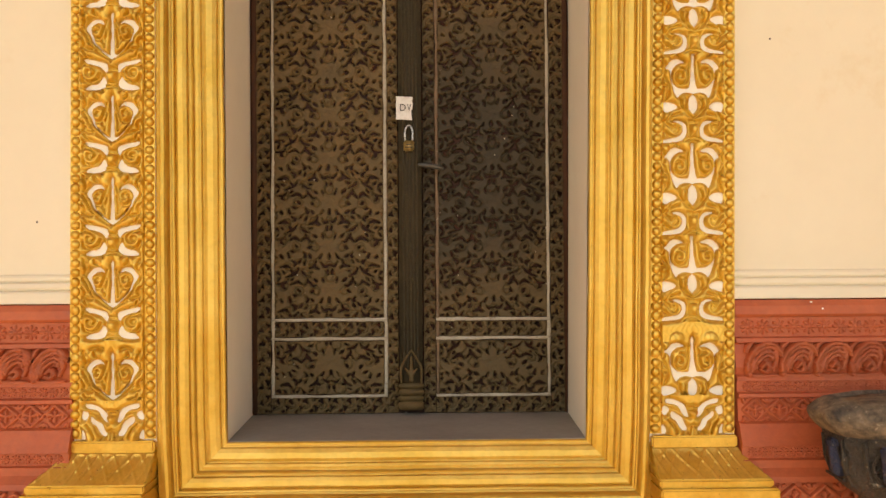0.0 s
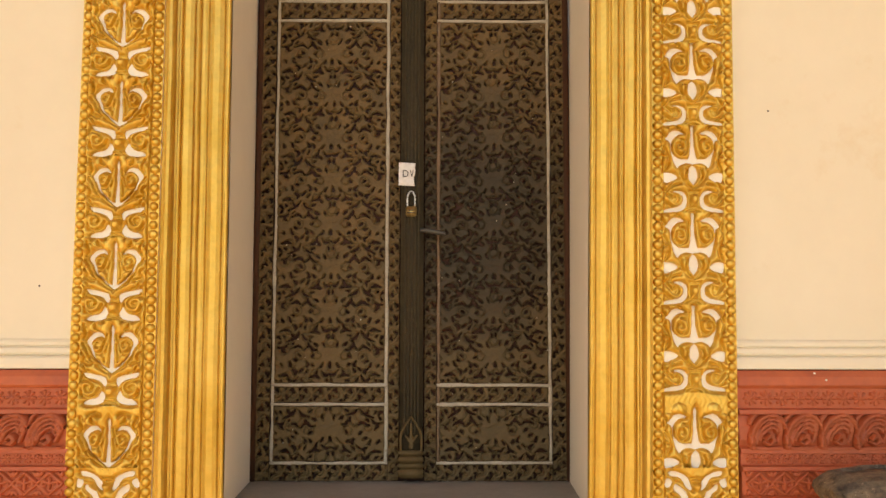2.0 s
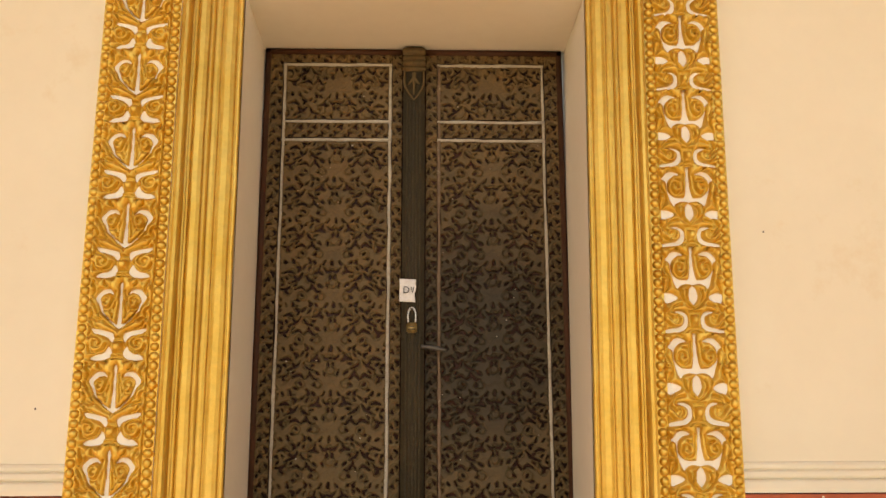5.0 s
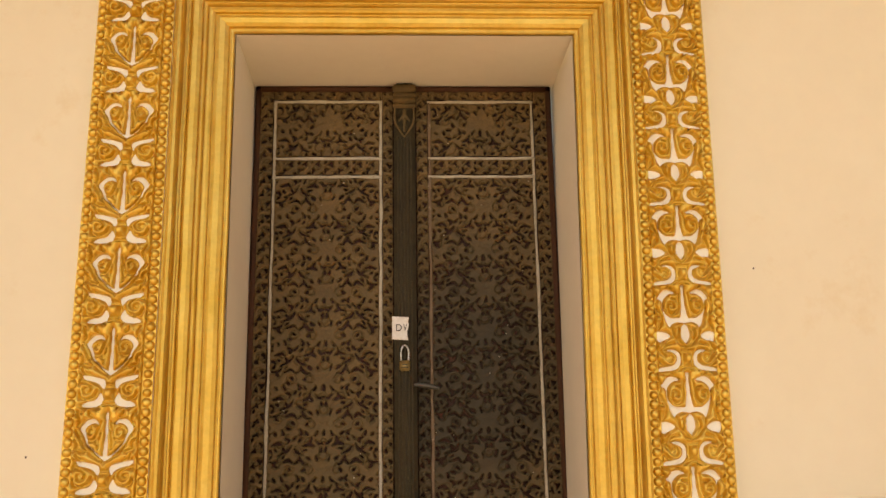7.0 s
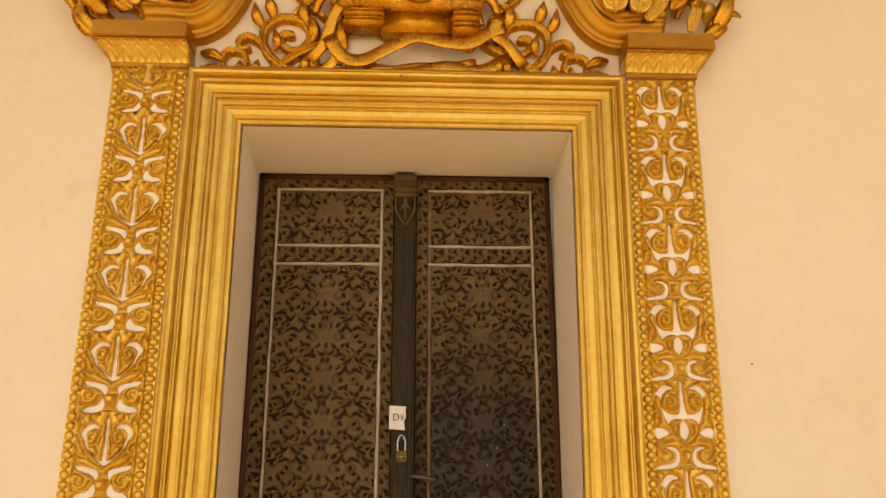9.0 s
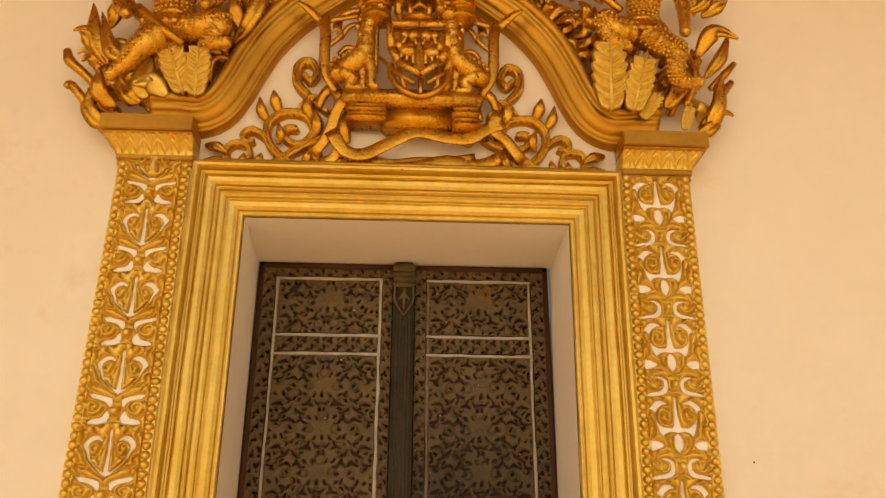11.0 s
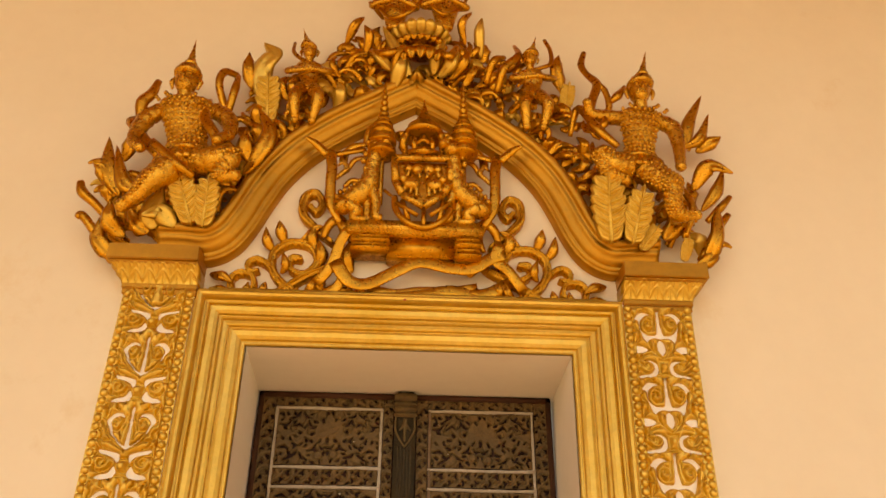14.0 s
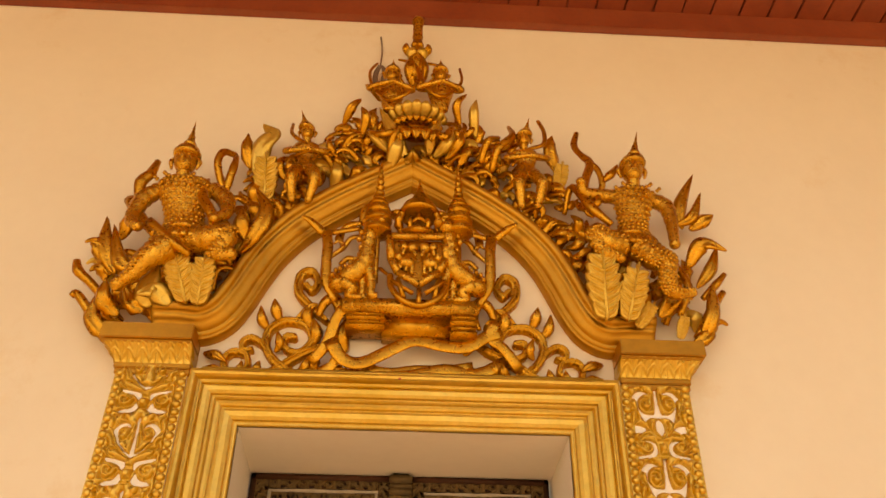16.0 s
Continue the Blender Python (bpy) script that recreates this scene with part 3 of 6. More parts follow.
FOOT_CUTS = [([(0, 50), (10, 48)], .0012), ([(0, 44), (8, 43)], .001), ([(10, 50), (8, 32)], .0012), ([(18, 3), (12, 10), (0, 16)], .0013), ([(30, 4), (34, 16), (44, 26)], .0011), ([(26, 44), (36, 48), (46, 46)], .001), ([(0, 4), (0, 14)], .0008), ([(8, 3), (6, 11)], .0008)]
HEART_LUMPS = [(23, 95, 13), (36, 24, 14), (28, 130, 12), (46, 122, 8), (30, 72, 9), (46, 84, 9), (0, 20, 9), (46, 58, 8)]
TULIP_LUMPS = [(22, 106, 13), (33, 16, 13), (28, 144, 12), (46, 130, 9), (14, 60, 9), (44, 40, 9), (46, 88, 9), (0, 18, 8)]
heart = openwork(HEART_GAPS + [[(a, b + 144.7) for a, b in HEART_GAPS[0]]], HEART_CUTS, .0965, -.010, .239, U, .021, HEART_LUMPS).mesh("carved_motif", GOLD)
heart_top = openwork(HEART_GAPS[:3], HEART_CUTS[2:], .0965, -.010, .180, U, .021, HEART_LUMPS).mesh("carved_motif", GOLD)
tulip = openwork(TULIP_GAPS + [[(a, b + 150) for a, b in TULIP_GAPS[0]]], TULIP_CUTS, .0965, -.012, .2535, TU, .021, TULIP_LUMPS).mesh("carved_motif", GOLD)
foot_motif = openwork(FOOT_GAPS, FOOT_CUTS, .0965, 0, .118, U, .021, [(0, 38, 9), (34, 8, 12), (0, 0, 16), (26, 32, 8)]).mesh("carved_foot", GOLD)
bead = blob((0, 0, 0), (0.0155, 0.013, 0.0150), 12, 8).mesh("bead", GOLD)


def bell(inner, outer_at, z_rows, depth_at, name, parent, carve):
    """A flared block of a pilaster: rows of a carved front and one carved outer side."""
    n = 90
    v, f = [], []
    for z in z_rows:
        xo, d = outer_at(z), depth_at(z)
        for i in range(n + 1):
            x = inner + (xo - inner) * i / n
            v.append((CX + x, WALL - d - carve(abs(x - inner), z), z))
        for i in range(1, 41):
            y = d * (1 - i / 40)
            v.append((CX + xo + math.copysign(1, xo) * carve(y, z) * (i < 40), WALL - y, z))
        v.append((CX + inner, WALL, z))
    m = n + 42
    for r in range(len(z_rows) - 1):
        for k in range(m):
            k2 = (k + 1) % m
            f.append((r * m + k, r * m + k2, (r + 1) * m + k2, (r + 1) * m + k))
    f += [tuple(range(m)), tuple(range((len(z_rows) - 1) * m, len(z_rows) * m))]
    return part(name, Geo().add(v, f), GOLD, parent)


def lotus_carving(x, z):
    """Interlaced pointed arches in low relief."""
    w, t = 0.048, (z - 3.046) / 0.056
    q = ((x / w) % 1.0) - 0.5
    top = 1 - (abs(q) * 2) ** 1.7
    other = 1 - (1 - abs(q) * 2) ** 1.7
    h = math.exp(-((t - top) / 0.09) ** 2) + 0.7 * math.exp(-((t - top * .6) / 0.08) ** 2) + 0.6 * math.exp(-((t - other) / 0.08) ** 2) * (t > top)
    h += 0.8 * math.exp(-(q / 0.045) ** 2) * (t < top * .5)
    return 0.0085 * min(h, 1.2)


def leaf_carving(x, z):
    """Worn crossing leaves in low relief."""
    t = (z - 0.715) / 0.07
    a = math.sin((x * 46 + t * 2.3) * 1.7 + 0.9 * math.sin(x * 31))
    b = math.sin((x * 46 - t * 2.6) * 1.7 + 1.3)
    veil = math.sin(math.pi * min(1, max(0, t))) ** .5
    return 0.0105 * veil * (max(0, 1 - abs(a) / .35) + max(0, 1 - abs(b) / .35)) * (0.6 + 0.4 * noise.noise((x * 30, z * 30, 1)))


def pilaster(sx, motif):
    def mid(z):
        return CX - 0.8745 if sx < 0 else CX + 0.857 + (z - 1.11) * 0.0159
    p = thing("pilaster", "white pilaster with gilded openwork scroll carving and beads", "pilaster", (mid(1.8), WALL, 0), group="pilasters beside the window")
    g = Geo()
    for z in (0.80, 3.03):
        hw = 0.128 - (z - 0.8) * 0.0022
        g.v += [(mid(z) - hw, WALL, z), (mid(z) + hw, WALL, z), (mid(z) + hw, PIL, z), (mid(z) - hw, PIL, z)]
    g.f = [(0, 1, 2, 3), (4, 5, 6, 7), (0, 1, 5, 4), (1, 2, 6, 5), (2, 3, 7, 6), (3, 0, 4, 7)]
    part("panel", g, WHITE, p, smooth=False)
    tops = [1.130 + 0.2475 * k for k in range(8)] if sx < 0 else [1.171, 1.430, 1.708, 1.975, 2.232, 2.490, 2.750]
    own = 0.2475 if sx < 0 else 0.264
    rnd = random.Random(5 + sx)
    part("carved_foot", foot_motif, GOLD, p, at=(mid(0.9), PIL, 0.824))
    # the lowest motif shows only its upper half, over the foot
    shapes, unit = (HEART_GAPS, U) if sx < 0 else (TULIP_GAPS, TU)
    low_half = openwork(shapes[2 if sx < 0 else 1:] + [[(a, b + (tops[0] - 0.856) / unit[1]) for a, b in shapes[0]]], (HEART_CUTS if sx < 0 else TULIP_CUTS)[6:], .0965, .082, tops[0] - 0.866, unit, .021, HEART_LUMPS if sx < 0 else TULIP_LUMPS)
    part("carved_motif", low_half, GOLD, p, at=(mid(1.0), PIL, 0.856))
    for z0, z1 in zip(tops, tops[1:] + [tops[-1] + own]):
        if z1 > 3.03:
            if sx < 0:
                part("carved_motif", heart_top, GOLD, p, at=(mid(z0), PIL, z0)).scale = (1, 1, 0.93)
            continue
        o = part("carved_motif", motif, GOLD, p, at=(mid(z0), PIL, z0))
        o.scale = (rnd.uniform(.98, 1.02), rnd.uniform(.92, 1.05), (z1 - z0) / own)
    for s in (-1, 1):
        g = Geo()
        for z in (0.826, 3.012):
            x = mid(z) + s * (0.110 - (z - 0.8) * 0.002)
            g.v += [(x - .017, PIL + .002, z), (x + .017, PIL + .002, z), (x + .017, PIL - .005, z), (x - .017, PIL - .005, z)]
        g.f = [(0, 1, 2, 3), (4, 5, 6, 7), (0, 1, 5, 4), (1, 2, 6, 5), (2, 3, 7, 6), (3, 0, 4, 7)]
        part("bead_strip", g, GOLD, p, smooth=False)
    nb = 78
    for k in range(nb):
        z = 0.842 + k * (3.005 - 0.842) / (nb - 1)
        for s in (-1, 1):
            o = part("bead", bead, GOLD, p, at=(mid(z) + s * (0.1115 - (z - 0.8) * 0.002), PIL - 0.003, z))
            rr = random.Random(k * 7 + s + sx * 3)
            o.scale = (rr.uniform(.92, 1.06), rr.uniform(.85, 1.1), rr.uniform(.9, 1.05))
    # capital: collar, lotus bell, fillet and block
    xi, xo = (-0.744, -1.002) if sx < 0 else (0.766, 1.014)
    dz = 0.0 if sx < 0 else -0.004
    cap = Geo()
    for z0, z1, w, d in ((3.000, 3.020, .000, .072), (3.020, 3.040, .004, .078), (3.098, 3.108, .050, .122), (3.108, 3.168, .058, .134)):
        q = box(min(xi, xo + sx * w) + CX, max(xi, xo + sx * w) + CX, WALL - d, WALL, z0 + dz, z1 + dz, 0.003)
        cap.add(q.v, q.f)
    cp = part("capital", cap, ARCHGOLD, p, smooth=False)
    rows = [3.038 + 0.062 * i / 24 for i in range(25)]
    flare = lambda z: ((z - 3.038) / 0.062) ** 1.6
    bell(xi, lambda z: xo + sx * (.002 + .044 * flare(z)), rows, lambda z: .076 + .040 * flare(z), "lotus_band", cp, lotus_carving)
    # base: fillet, carved cyma, fillet and die
    xi, top, low_x = (-0.747, -1.014, -1.084) if sx < 0 else (0.727, 0.984, 1.052)
    bs = Geo()
    for z0, z1, o1, d in ((0.786, 0.822, top, .082), (0.690, 0.714, low_x + sx * .004, .166), (0.640, 0.690, low_x + sx * .016, .180), (0.0, 0.640, low_x + sx * .02, .186)):
        q = box(min(xi, o1) + CX, max(xi, o1) + CX, WALL - d, WALL, z0, z1, 0.005)
        bs.add(q.v, q.f)
    bp = part("base", bs, GOLD, p, smooth=False)
    rows = [0.713 + 0.074 * i / 24 for i in range(25)]
    cyma = lambda z: (1 - (z - 0.713) / 0.074) ** 1.35
    bell(xi, lambda z: top + (low_x - top) * cyma(z), rows, lambda z: .080 + .084 * cyma(z), "carved_slope", bp, leaf_carving)
    return p


pilaster(-1, heart)
pilaster(1, tulip)

# small blemishes: pale paint drips on the plinth, dark specks on the wall, a chip in the frame's head
drip = blob((0, 0, 0), (0.0038, 0.0015, 0.003), 8, 5).mesh("paint_drip", WHITE)
for x, z in ((1.21, 1.216), (1.245, 1.196)):
    part("paint_drip", drip, WHITE, pl, at=(x, WALL - 0.058, z))
speck = blob((0, 0, 0), (0.003, 0.001, 0.0032), 8, 5).mesh("wall_speck", GROUND)
wall = bpy.data.objects["wall_north"]
for x, z in ((1.12, 2.03), (-1.14, 1.475)):
    part("wall_speck", speck, GROUND, wall, at=(x, WALL - 0.0005, z))
part("chip", blob((0, 0, 0), (0.007, 0.004, 0.005), 8, 5), RED, wf, at=(-0.026, WALL - 0.096, HEAD + 0.152))

# ---------------------------------------------------------------- shutters
PX = 0.00203
CLAWS = [[(96, 44), (82, 45), (75, 37)], [(70, 47), (58, 42), (50, 48)], [(84, 45), (84, 50), (80, 54)], [(47, 48), (38, 40), (31, 47), (24, 46)], [(38, 42), (40, 34)], [(12, 32), (10, 39)], [(78, 34), (62, 26), (55, 17)], [(64, 27), (70, 20)], [(34, 31), (45, 27), (50, 20)],
         [(88, 14), (78, 12), (70, 16)], [(54, 8), (48, 2)], [(36, 16), (26, 12), (22, 2)], [(27, 12), (18, 16)], [(0, 10), (8, 12), (14, 6)], [(72, 70), (70, 81), (84, 84)], [(71, 80), (62, 78)], [(26, 84), (18, 80), (12, 70)], [(19, 80), (8, 83), (0, 78)], [(0, 68), (1, 77)],
         [(62, 94), (50, 91), (44, 97)], [(34, 90), (28, 86)], [(45, 80), (40, 74), (44, 68)], [(90, 96), (80, 92)], [(20, 94), (12, 92), (6, 97)], [(54, 60), (58, 56)], [(100, 60), (94, 64)], [(100, 26), (92, 24), (88, 30)], [(30, 56), (34, 60)], [(100, 8), (94, 4)], [(66, 4), (60, 8), (62, 13)], [(44, 10), (40, 4)], [(92, 38), (88, 33)], [(22, 38), (28, 34)], [(66, 36), (70, 40)], [(4, 24), (4, 18)], [(30, 22), (36, 24)], [(84, 22), (80, 26)], [(100, 78), (94, 74)], [(56, 84), (52, 88)], [(34, 72), (30, 76)], [(86, 72), (82, 76)], [(66, 66), (60, 68)]]
EDGE_CLAWS = [[(-12, 2), (-5, 5), (-3, 10)], [(-5, 5), (-1, 2)], [(3, 16), (8, 13), (12, 16)], [(8, 13), (7, 8)], [(-12, 20), (-9, 24)], [(11, 3), (8, 1)]]


def fret_mesh(mat, x0, x1, z0, z1, seed, kind, step=0.0025, depth=0.014):
    """A flat carved plate pierced by small claw-shaped gaps, with faint rosettes; mirrored about its middle and repeated."""
    nu, nv = max(6, int((x1 - x0) / step)) + 1, max(6, int((z1 - z0) / step)) + 1
    u, v = np.meshgrid(np.linspace(x0, x1, nu), np.linspace(z0, z1, nv), indexing="ij")
    rnd = random.Random(seed)
    # slow drift, as carved by hand
    du = 0.004 * np.sin(v * 21 + seed) + 0.003 * np.sin(u * 33 + v * 17 + seed)
    dv = 0.004 * np.sin(u * 27 + seed * 2) + 0.003 * np.sin(v * 41 + u * 13)
    if kind == "field":
        pu, pv = np.abs(u - (x0 + x1) / 2 + du * .8), (z1 - v + dv * .8) % 0.158 + 0.0
        holes, spots = CLAWS, [(0, .062, .017), (.088, .05, .016), (.05, .115, .015), (.115, .12, .016), (.15, .03, .013), (0, .02, .011), (.165, .1, .014), (.06, .02, .012)]
    elif kind == "low":
        pu, pv = np.abs(u - (x0 + x1) / 2 + du), (z1 - v + 0.03 + dv) % 0.158
        holes, spots = CLAWS, [(.03, .05, .02), (.12, .06, .025), (.14, .1, .014), (.07, .11, .016), (0, .02, .018)]
    elif kind == "column":
        pu, pv = u - (x0 + x1) / 2 + du, (v + dv) % 0.052
        holes, spots = EDGE_CLAWS, [(.002, .026, .014), (.002, .026, .006)]
    else:
        pu, pv = v - (z0 + z1) / 2, (u + du) % 0.052
        holes, spots = EDGE_CLAWS, [(.002, .026, .015), (.002, .026, .006)]
    hole = np.full(u.shape, 9.0)
    r = 0.0036
    for k, pts in enumerate(holes):
        wide = r * (0.85 + 0.35 * ((k * 7) % 5) / 4)
        d, _ = stroke(pu, pv, [(a * PX, b * PX) for a, b in pts], [wide * .7, wide * 1.35, wide * .55], 3)
        hole = np.minimum(hole, d)
    hole = hole + 0.0011 * np.sin(u * 410 + 3 * np.sin(v * 300)) * np.sin(v * 450) + 0.0010 * np.sin(u * 57 + seed) * np.sin(v * 49)
    h = np.full(u.shape, 0.86) + 0.07 * np.sin(u * 90 + 3 * np.sin(v * 60)) * np.sin(v * 80)
    for a, b, r in spots:
        d = np.hypot(pu - a, pv - b)
        h += 0.16 * np.exp(-((d - r * .45) / (r * .3)) ** 2) - 0.45 * np.exp(-((d - r) / 0.0024) ** 2)
    h *= np.clip(hole / 0.0022, 0.62, 1)
    edge = np.minimum(np.minimum(u - x0, x1 - u), np.minimum(v - z0, z1 - v))
    sdf = np.where(edge < 0.004, -0.01, -hole)
    h = np.where(sdf < 0, h, 0)
    return plain_mesh(field_mesh(u, v, sdf, h * depth, step), "carved_panel", mat)


def line_strip(x0, x1, z0, z1, y):
    """A hand-painted raised fillet with a wavering edge."""
    up = (z1 - z0) > (x1 - x0)
    n = max(8, int(max(z1 - z0, x1 - x0) / 0.025))
    v, f = [], []
    for i in range(n + 1):
        t = i / n
        w = [0.0018 * noise.noise((x0 * 9 + k * 3.3, t * n * 0.35, z0 * 5 + k)) * 2 for k in range(2)]
        if up:
            z = z0 + (z1 - z0) * t
            v += [(x0 + w[0], y, z), (x0 + w[0] + .002, y - .005, z), (x1 + w[1] - .002, y - .005, z), (x1 + w[1], y, z)]
        else:
            x = x0 + (x1 - x0) * t
            v += [(x, y, z0 + w[0]), (x, y - .005, z0 + w[0] + .002), (x, y - .005, z1 + w[1] - .002), (x, y, z1 + w[1])]
    for i in range(n):
        for k in range(3):
            f.append((4 * i + k, 4 * i + k + 1, 4 * i + k + 5, 4 * i + k + 4))
    f += [(0, 1, 2, 3), tuple(4 * n + k for k in range(4))]
    return Geo().add(v, f)


def shutter(sx):
    a, b = (CX - 0.572, CX - 0.02) if sx < 0 else (CX - 0.02, CX + 0.572)
    s = thing("shutter", "worn brown carved wooden shutter leaf with pale painted lines", "shutter", ((a + b) / 2, 0, SILL), group="pair of window shutters")
    z0, z1 = SILL + 0.002, HEAD - 0.006
    part("board", box(a, b, 0.015, 0.055, z0, z1, 0.004), GROUND, s, "dark red lacquered board")
    e = 0.022
    for q in ((a, a + e, z0, z1), (b - e, b, z0, z1)):
        if (sx < 0) == (q[0] == a):
            part("edge_strip", box(q[0], q[1], 0.002, 0.013, q[2], q[3], 0.003), EDGEWOOD, s)
    part("edge_strip", box(a, b, 0.002, 0.013, z1 - 0.022, z1, 0.003), EDGEWOOD, s)
    lx0, lx1 = ((-0.510, -0.095) if sx < 0 else (0.079, 0.490))
    w = 0.012
    oa, ob_ = (a + e, CX - 0.046) if sx < 0 else (CX + 0.046, b - e)
    y = 0.014
    wood = CARVED if sx < 0 else CARVED_SOOT
    rows = (0.866, 1.071, 1.139, 2.472, 2.545, 2.775)
    fields = ((oa, lx0 - .002, z0 + .004, z1 - .024, 3, "column"), (lx1 + .002, ob_, z0 + .004, z1 - .024, 5, "column"), (lx0, lx1, z0 + .004, rows[0] - .004, 7, "row"), (lx0, lx1, rows[5] + .006, z1 - .024, 8, "row"),
              (lx0 + w, lx1 - w, rows[0] + .008, rows[1] - .008, 11, "low"), (lx0 + w, lx1 - w, rows[1] + .008, rows[2] - .008, 13, "row"), (lx0 + w, lx1 - w, rows[2] + .008, rows[3] - .008, 17 + sx, "field"),
              (lx0 + w, lx1 - w, rows[3] + .008, rows[4] - .008, 19, "row"), (lx0 + w, lx1 - w, rows[4] + .008, rows[5] - .008, 23, "low"))
    for q in fields:
        part("carved_panel", fret_mesh(wood, *q), wood, s, at=(0, y, 0))
    for q in ((lx0, lx0 + w, rows[0], rows[5]), (lx1 - w, lx1, rows[0], rows[5])):
        part("painted_line", line_strip(*q, y - 0.005), LINE_FADED if sx > 0 and q[0] == lx0 else LINE, s)
    for r in rows:
        part("painted_line", line_strip(lx0, lx1, r - w / 2, r + w / 2, y - 0.0052), LINE, s)
    if sx < 0:
        # the covering post that hides the joint
        pst = part("meeting_post", box(CX - 0.041, CX + 0.041, -0.028, 0.012, z0 + 0.02, z1 + 0.004, 0.010), POST, s, "dark green-brown fluted post")
        for k in range(5):
            part("flute", tube([(CX - 0.024 + k * 0.012, -0.029, 0.97), (CX - 0.024 + k * 0.012, -0.029, 2.62)], [0.0036, 0.0036], 6, 0.5, 60, 0.25), POST, pst)
        for zz, sg in ((z0 + 0.02, 1), (z1 - 0.01, -1)):
            g = Geo()
            for k, (h, d) in enumerate(((0.03, .012), (0.022, .008), (0.022, .014), (0.02, .008))):
                za = zz + sg * (sum((0.03, 0.022, 0.022, 0.02)[:k]))
                q = box(CX - 0.044, CX + 0.044, -0.028 - d, -0.02, min(za, za + sg * h), max(za, za + sg * h), 0.004)
                g.add(q.v, q.f)
            part("post_end", g, CARVED, pst)
            zt = zz + sg * 0.095
            st = [([(0.036, 0), (0.036, .05 * sg), (.02, .085 * sg), (0, .115 * sg)], [.004, .005, .004, .003]), ([(0, .01 * sg), (0, .09 * sg)], [.008, .004]), ([(.005, .03 * sg), (.02, .05 * sg)], [.006, .003])]
            part("pointed_leaf", relief(st, -.042, .042, min(0, sg * .12) - .005, max(0, sg * .12) + .005, .003, .008), CARVED, pst, at=(CX, -0.028, zt))
    return s


left_leaf, right_leaf = shutter(-1), shutter(1)
fleck = blob((0, 0, 0), (0.0034, 0.0012, 0.0026), 7, 4).mesh("paint_fleck", LINE)
rnd = random.Random(31)
for k in range(44):
    leaf_ob = (left_leaf, right_leaf)[k % 2]
    o = part("paint_fleck", fleck, LINE, leaf_ob, at=((-0.30 if k % 2 == 0 else 0.28) + rnd.uniform(-.2, .2), 0.001, rnd.uniform(0.9, 2.75)))
    o.scale = (rnd.uniform(.4, 1.2), 1, rnd.uniform(.4, 1.3))

# hasp pin, padlock and paper
pl = thing("padlock", "small brass padlock with a long steel shackle on the post", "padlock", (-0.013, -0.045, 1.737))
part("body", box(-0.032, 0.006, -0.052, -0.034, 1.737, 1.774, 0.004), BRASS, pl)
part("shackle", tube([(-0.026, -0.043, 1.77), (-0.026, -0.043, 1.81), (-0.013, -0.043, 1.828), (0.0, -0.043, 1.81), (0.0, -0.043, 1.77)], [0.0034] * 5, 8), STEEL, pl)
part("staple", tube([(-0.022, -0.026, 1.826), (-0.013, -0.047, 1.822), (-0.004, -0.026, 1.826)], [0.004] * 3, 6), IRON, pl)
part("stamp", box(-0.026, 0.0, -0.0532, -0.051, 1.748, 1.752, 0.0005), IRON, pl)
part("stamp", box(-0.022, -0.004, -0.0532, -0.051, 1.757, 1.761, 0.0005), IRON, pl)

note = thing("paper_note", "torn white paper note pasted on the dark post", "note", (-0.026, -0.03, 1.85))
g = Geo()
cols, rws = 8, 10
for i in range(cols + 1):
    for k in range(rws + 1):
        s, t = i / cols, k / rws
        xx = -0.058 + s * (0.060 - 0.006 * max(0, math.sin(t * 3.0 + .3)) + (0.004 if 0.4 < t < .8 else 0))
        g.v.append((xx, -0.0415 - 0.004 * s * s - 0.0015 * math.sin(5 * t + 3 * s), 1.85 + t * 0.083 - 0.004 * s))
for i in range(cols):
    for k in range(rws):
        g.f.append((i * (rws + 1) + k, (i + 1) * (rws + 1) + k, (i + 1) * (rws + 1) + k + 1, i * (rws + 1) + k + 1))
sheet = part("sheet", g, PAPER, note)
sheet.modifiers.new("thick", "SOLIDIFY").thickness = 0.0008
for body, xx, turn in (("D", -0.046, 0), ("V", -0.018, 14)):
    cu = bpy.data.curves.new("letter", "FONT")
    cu.body, cu.size, cu.extrude = body, 0.036, 0.0003
    tmp = bpy.data.objects.new("letter", cu)
    me = bpy.data.meshes.new_from_object(tmp)
    bpy.data.objects.remove(tmp)
    me.materials.append(INK)
    o = part("letter", me, INK, note, "black printed letter", at=(xx, -0.0475, 1.879))
    o.rotation_euler = (radians(90), 0, radians(-4 if turn == 0 else 10))
    o.scale = (0.9 if turn == 0 else 0.62, 1, 1)

bar = thing("pull_handle", "short dark iron bar handle across the shutter", "handle", (0.064, -0.03, 1.68))
part("bar", tube([(0.019, -0.035, 1.690), (0.05, -0.038, 1.687), (0.085, -0.038, 1.681), (0.110, -0.036, 1.675)], [0.007, 0.009, 0.009, 0.006], 8), IRON, bar)
part("pin", tube([(0.024, -0.035, 1.689), (0.024, 0.012, 1.689)], [0.006, 0.006], 6), IRON, bar)

# ---------------------------------------------------------------- pediment
def on(p, d):
    """A point of the wall's plane (x, z), d in front of the wall."""
    return (p[0] + CX, WALL - d, p[1])


def flip(p):
    return (-p[0], p[1])


def side(pts, sx):
    return [p if sx < 0 else flip(p) for p in pts]


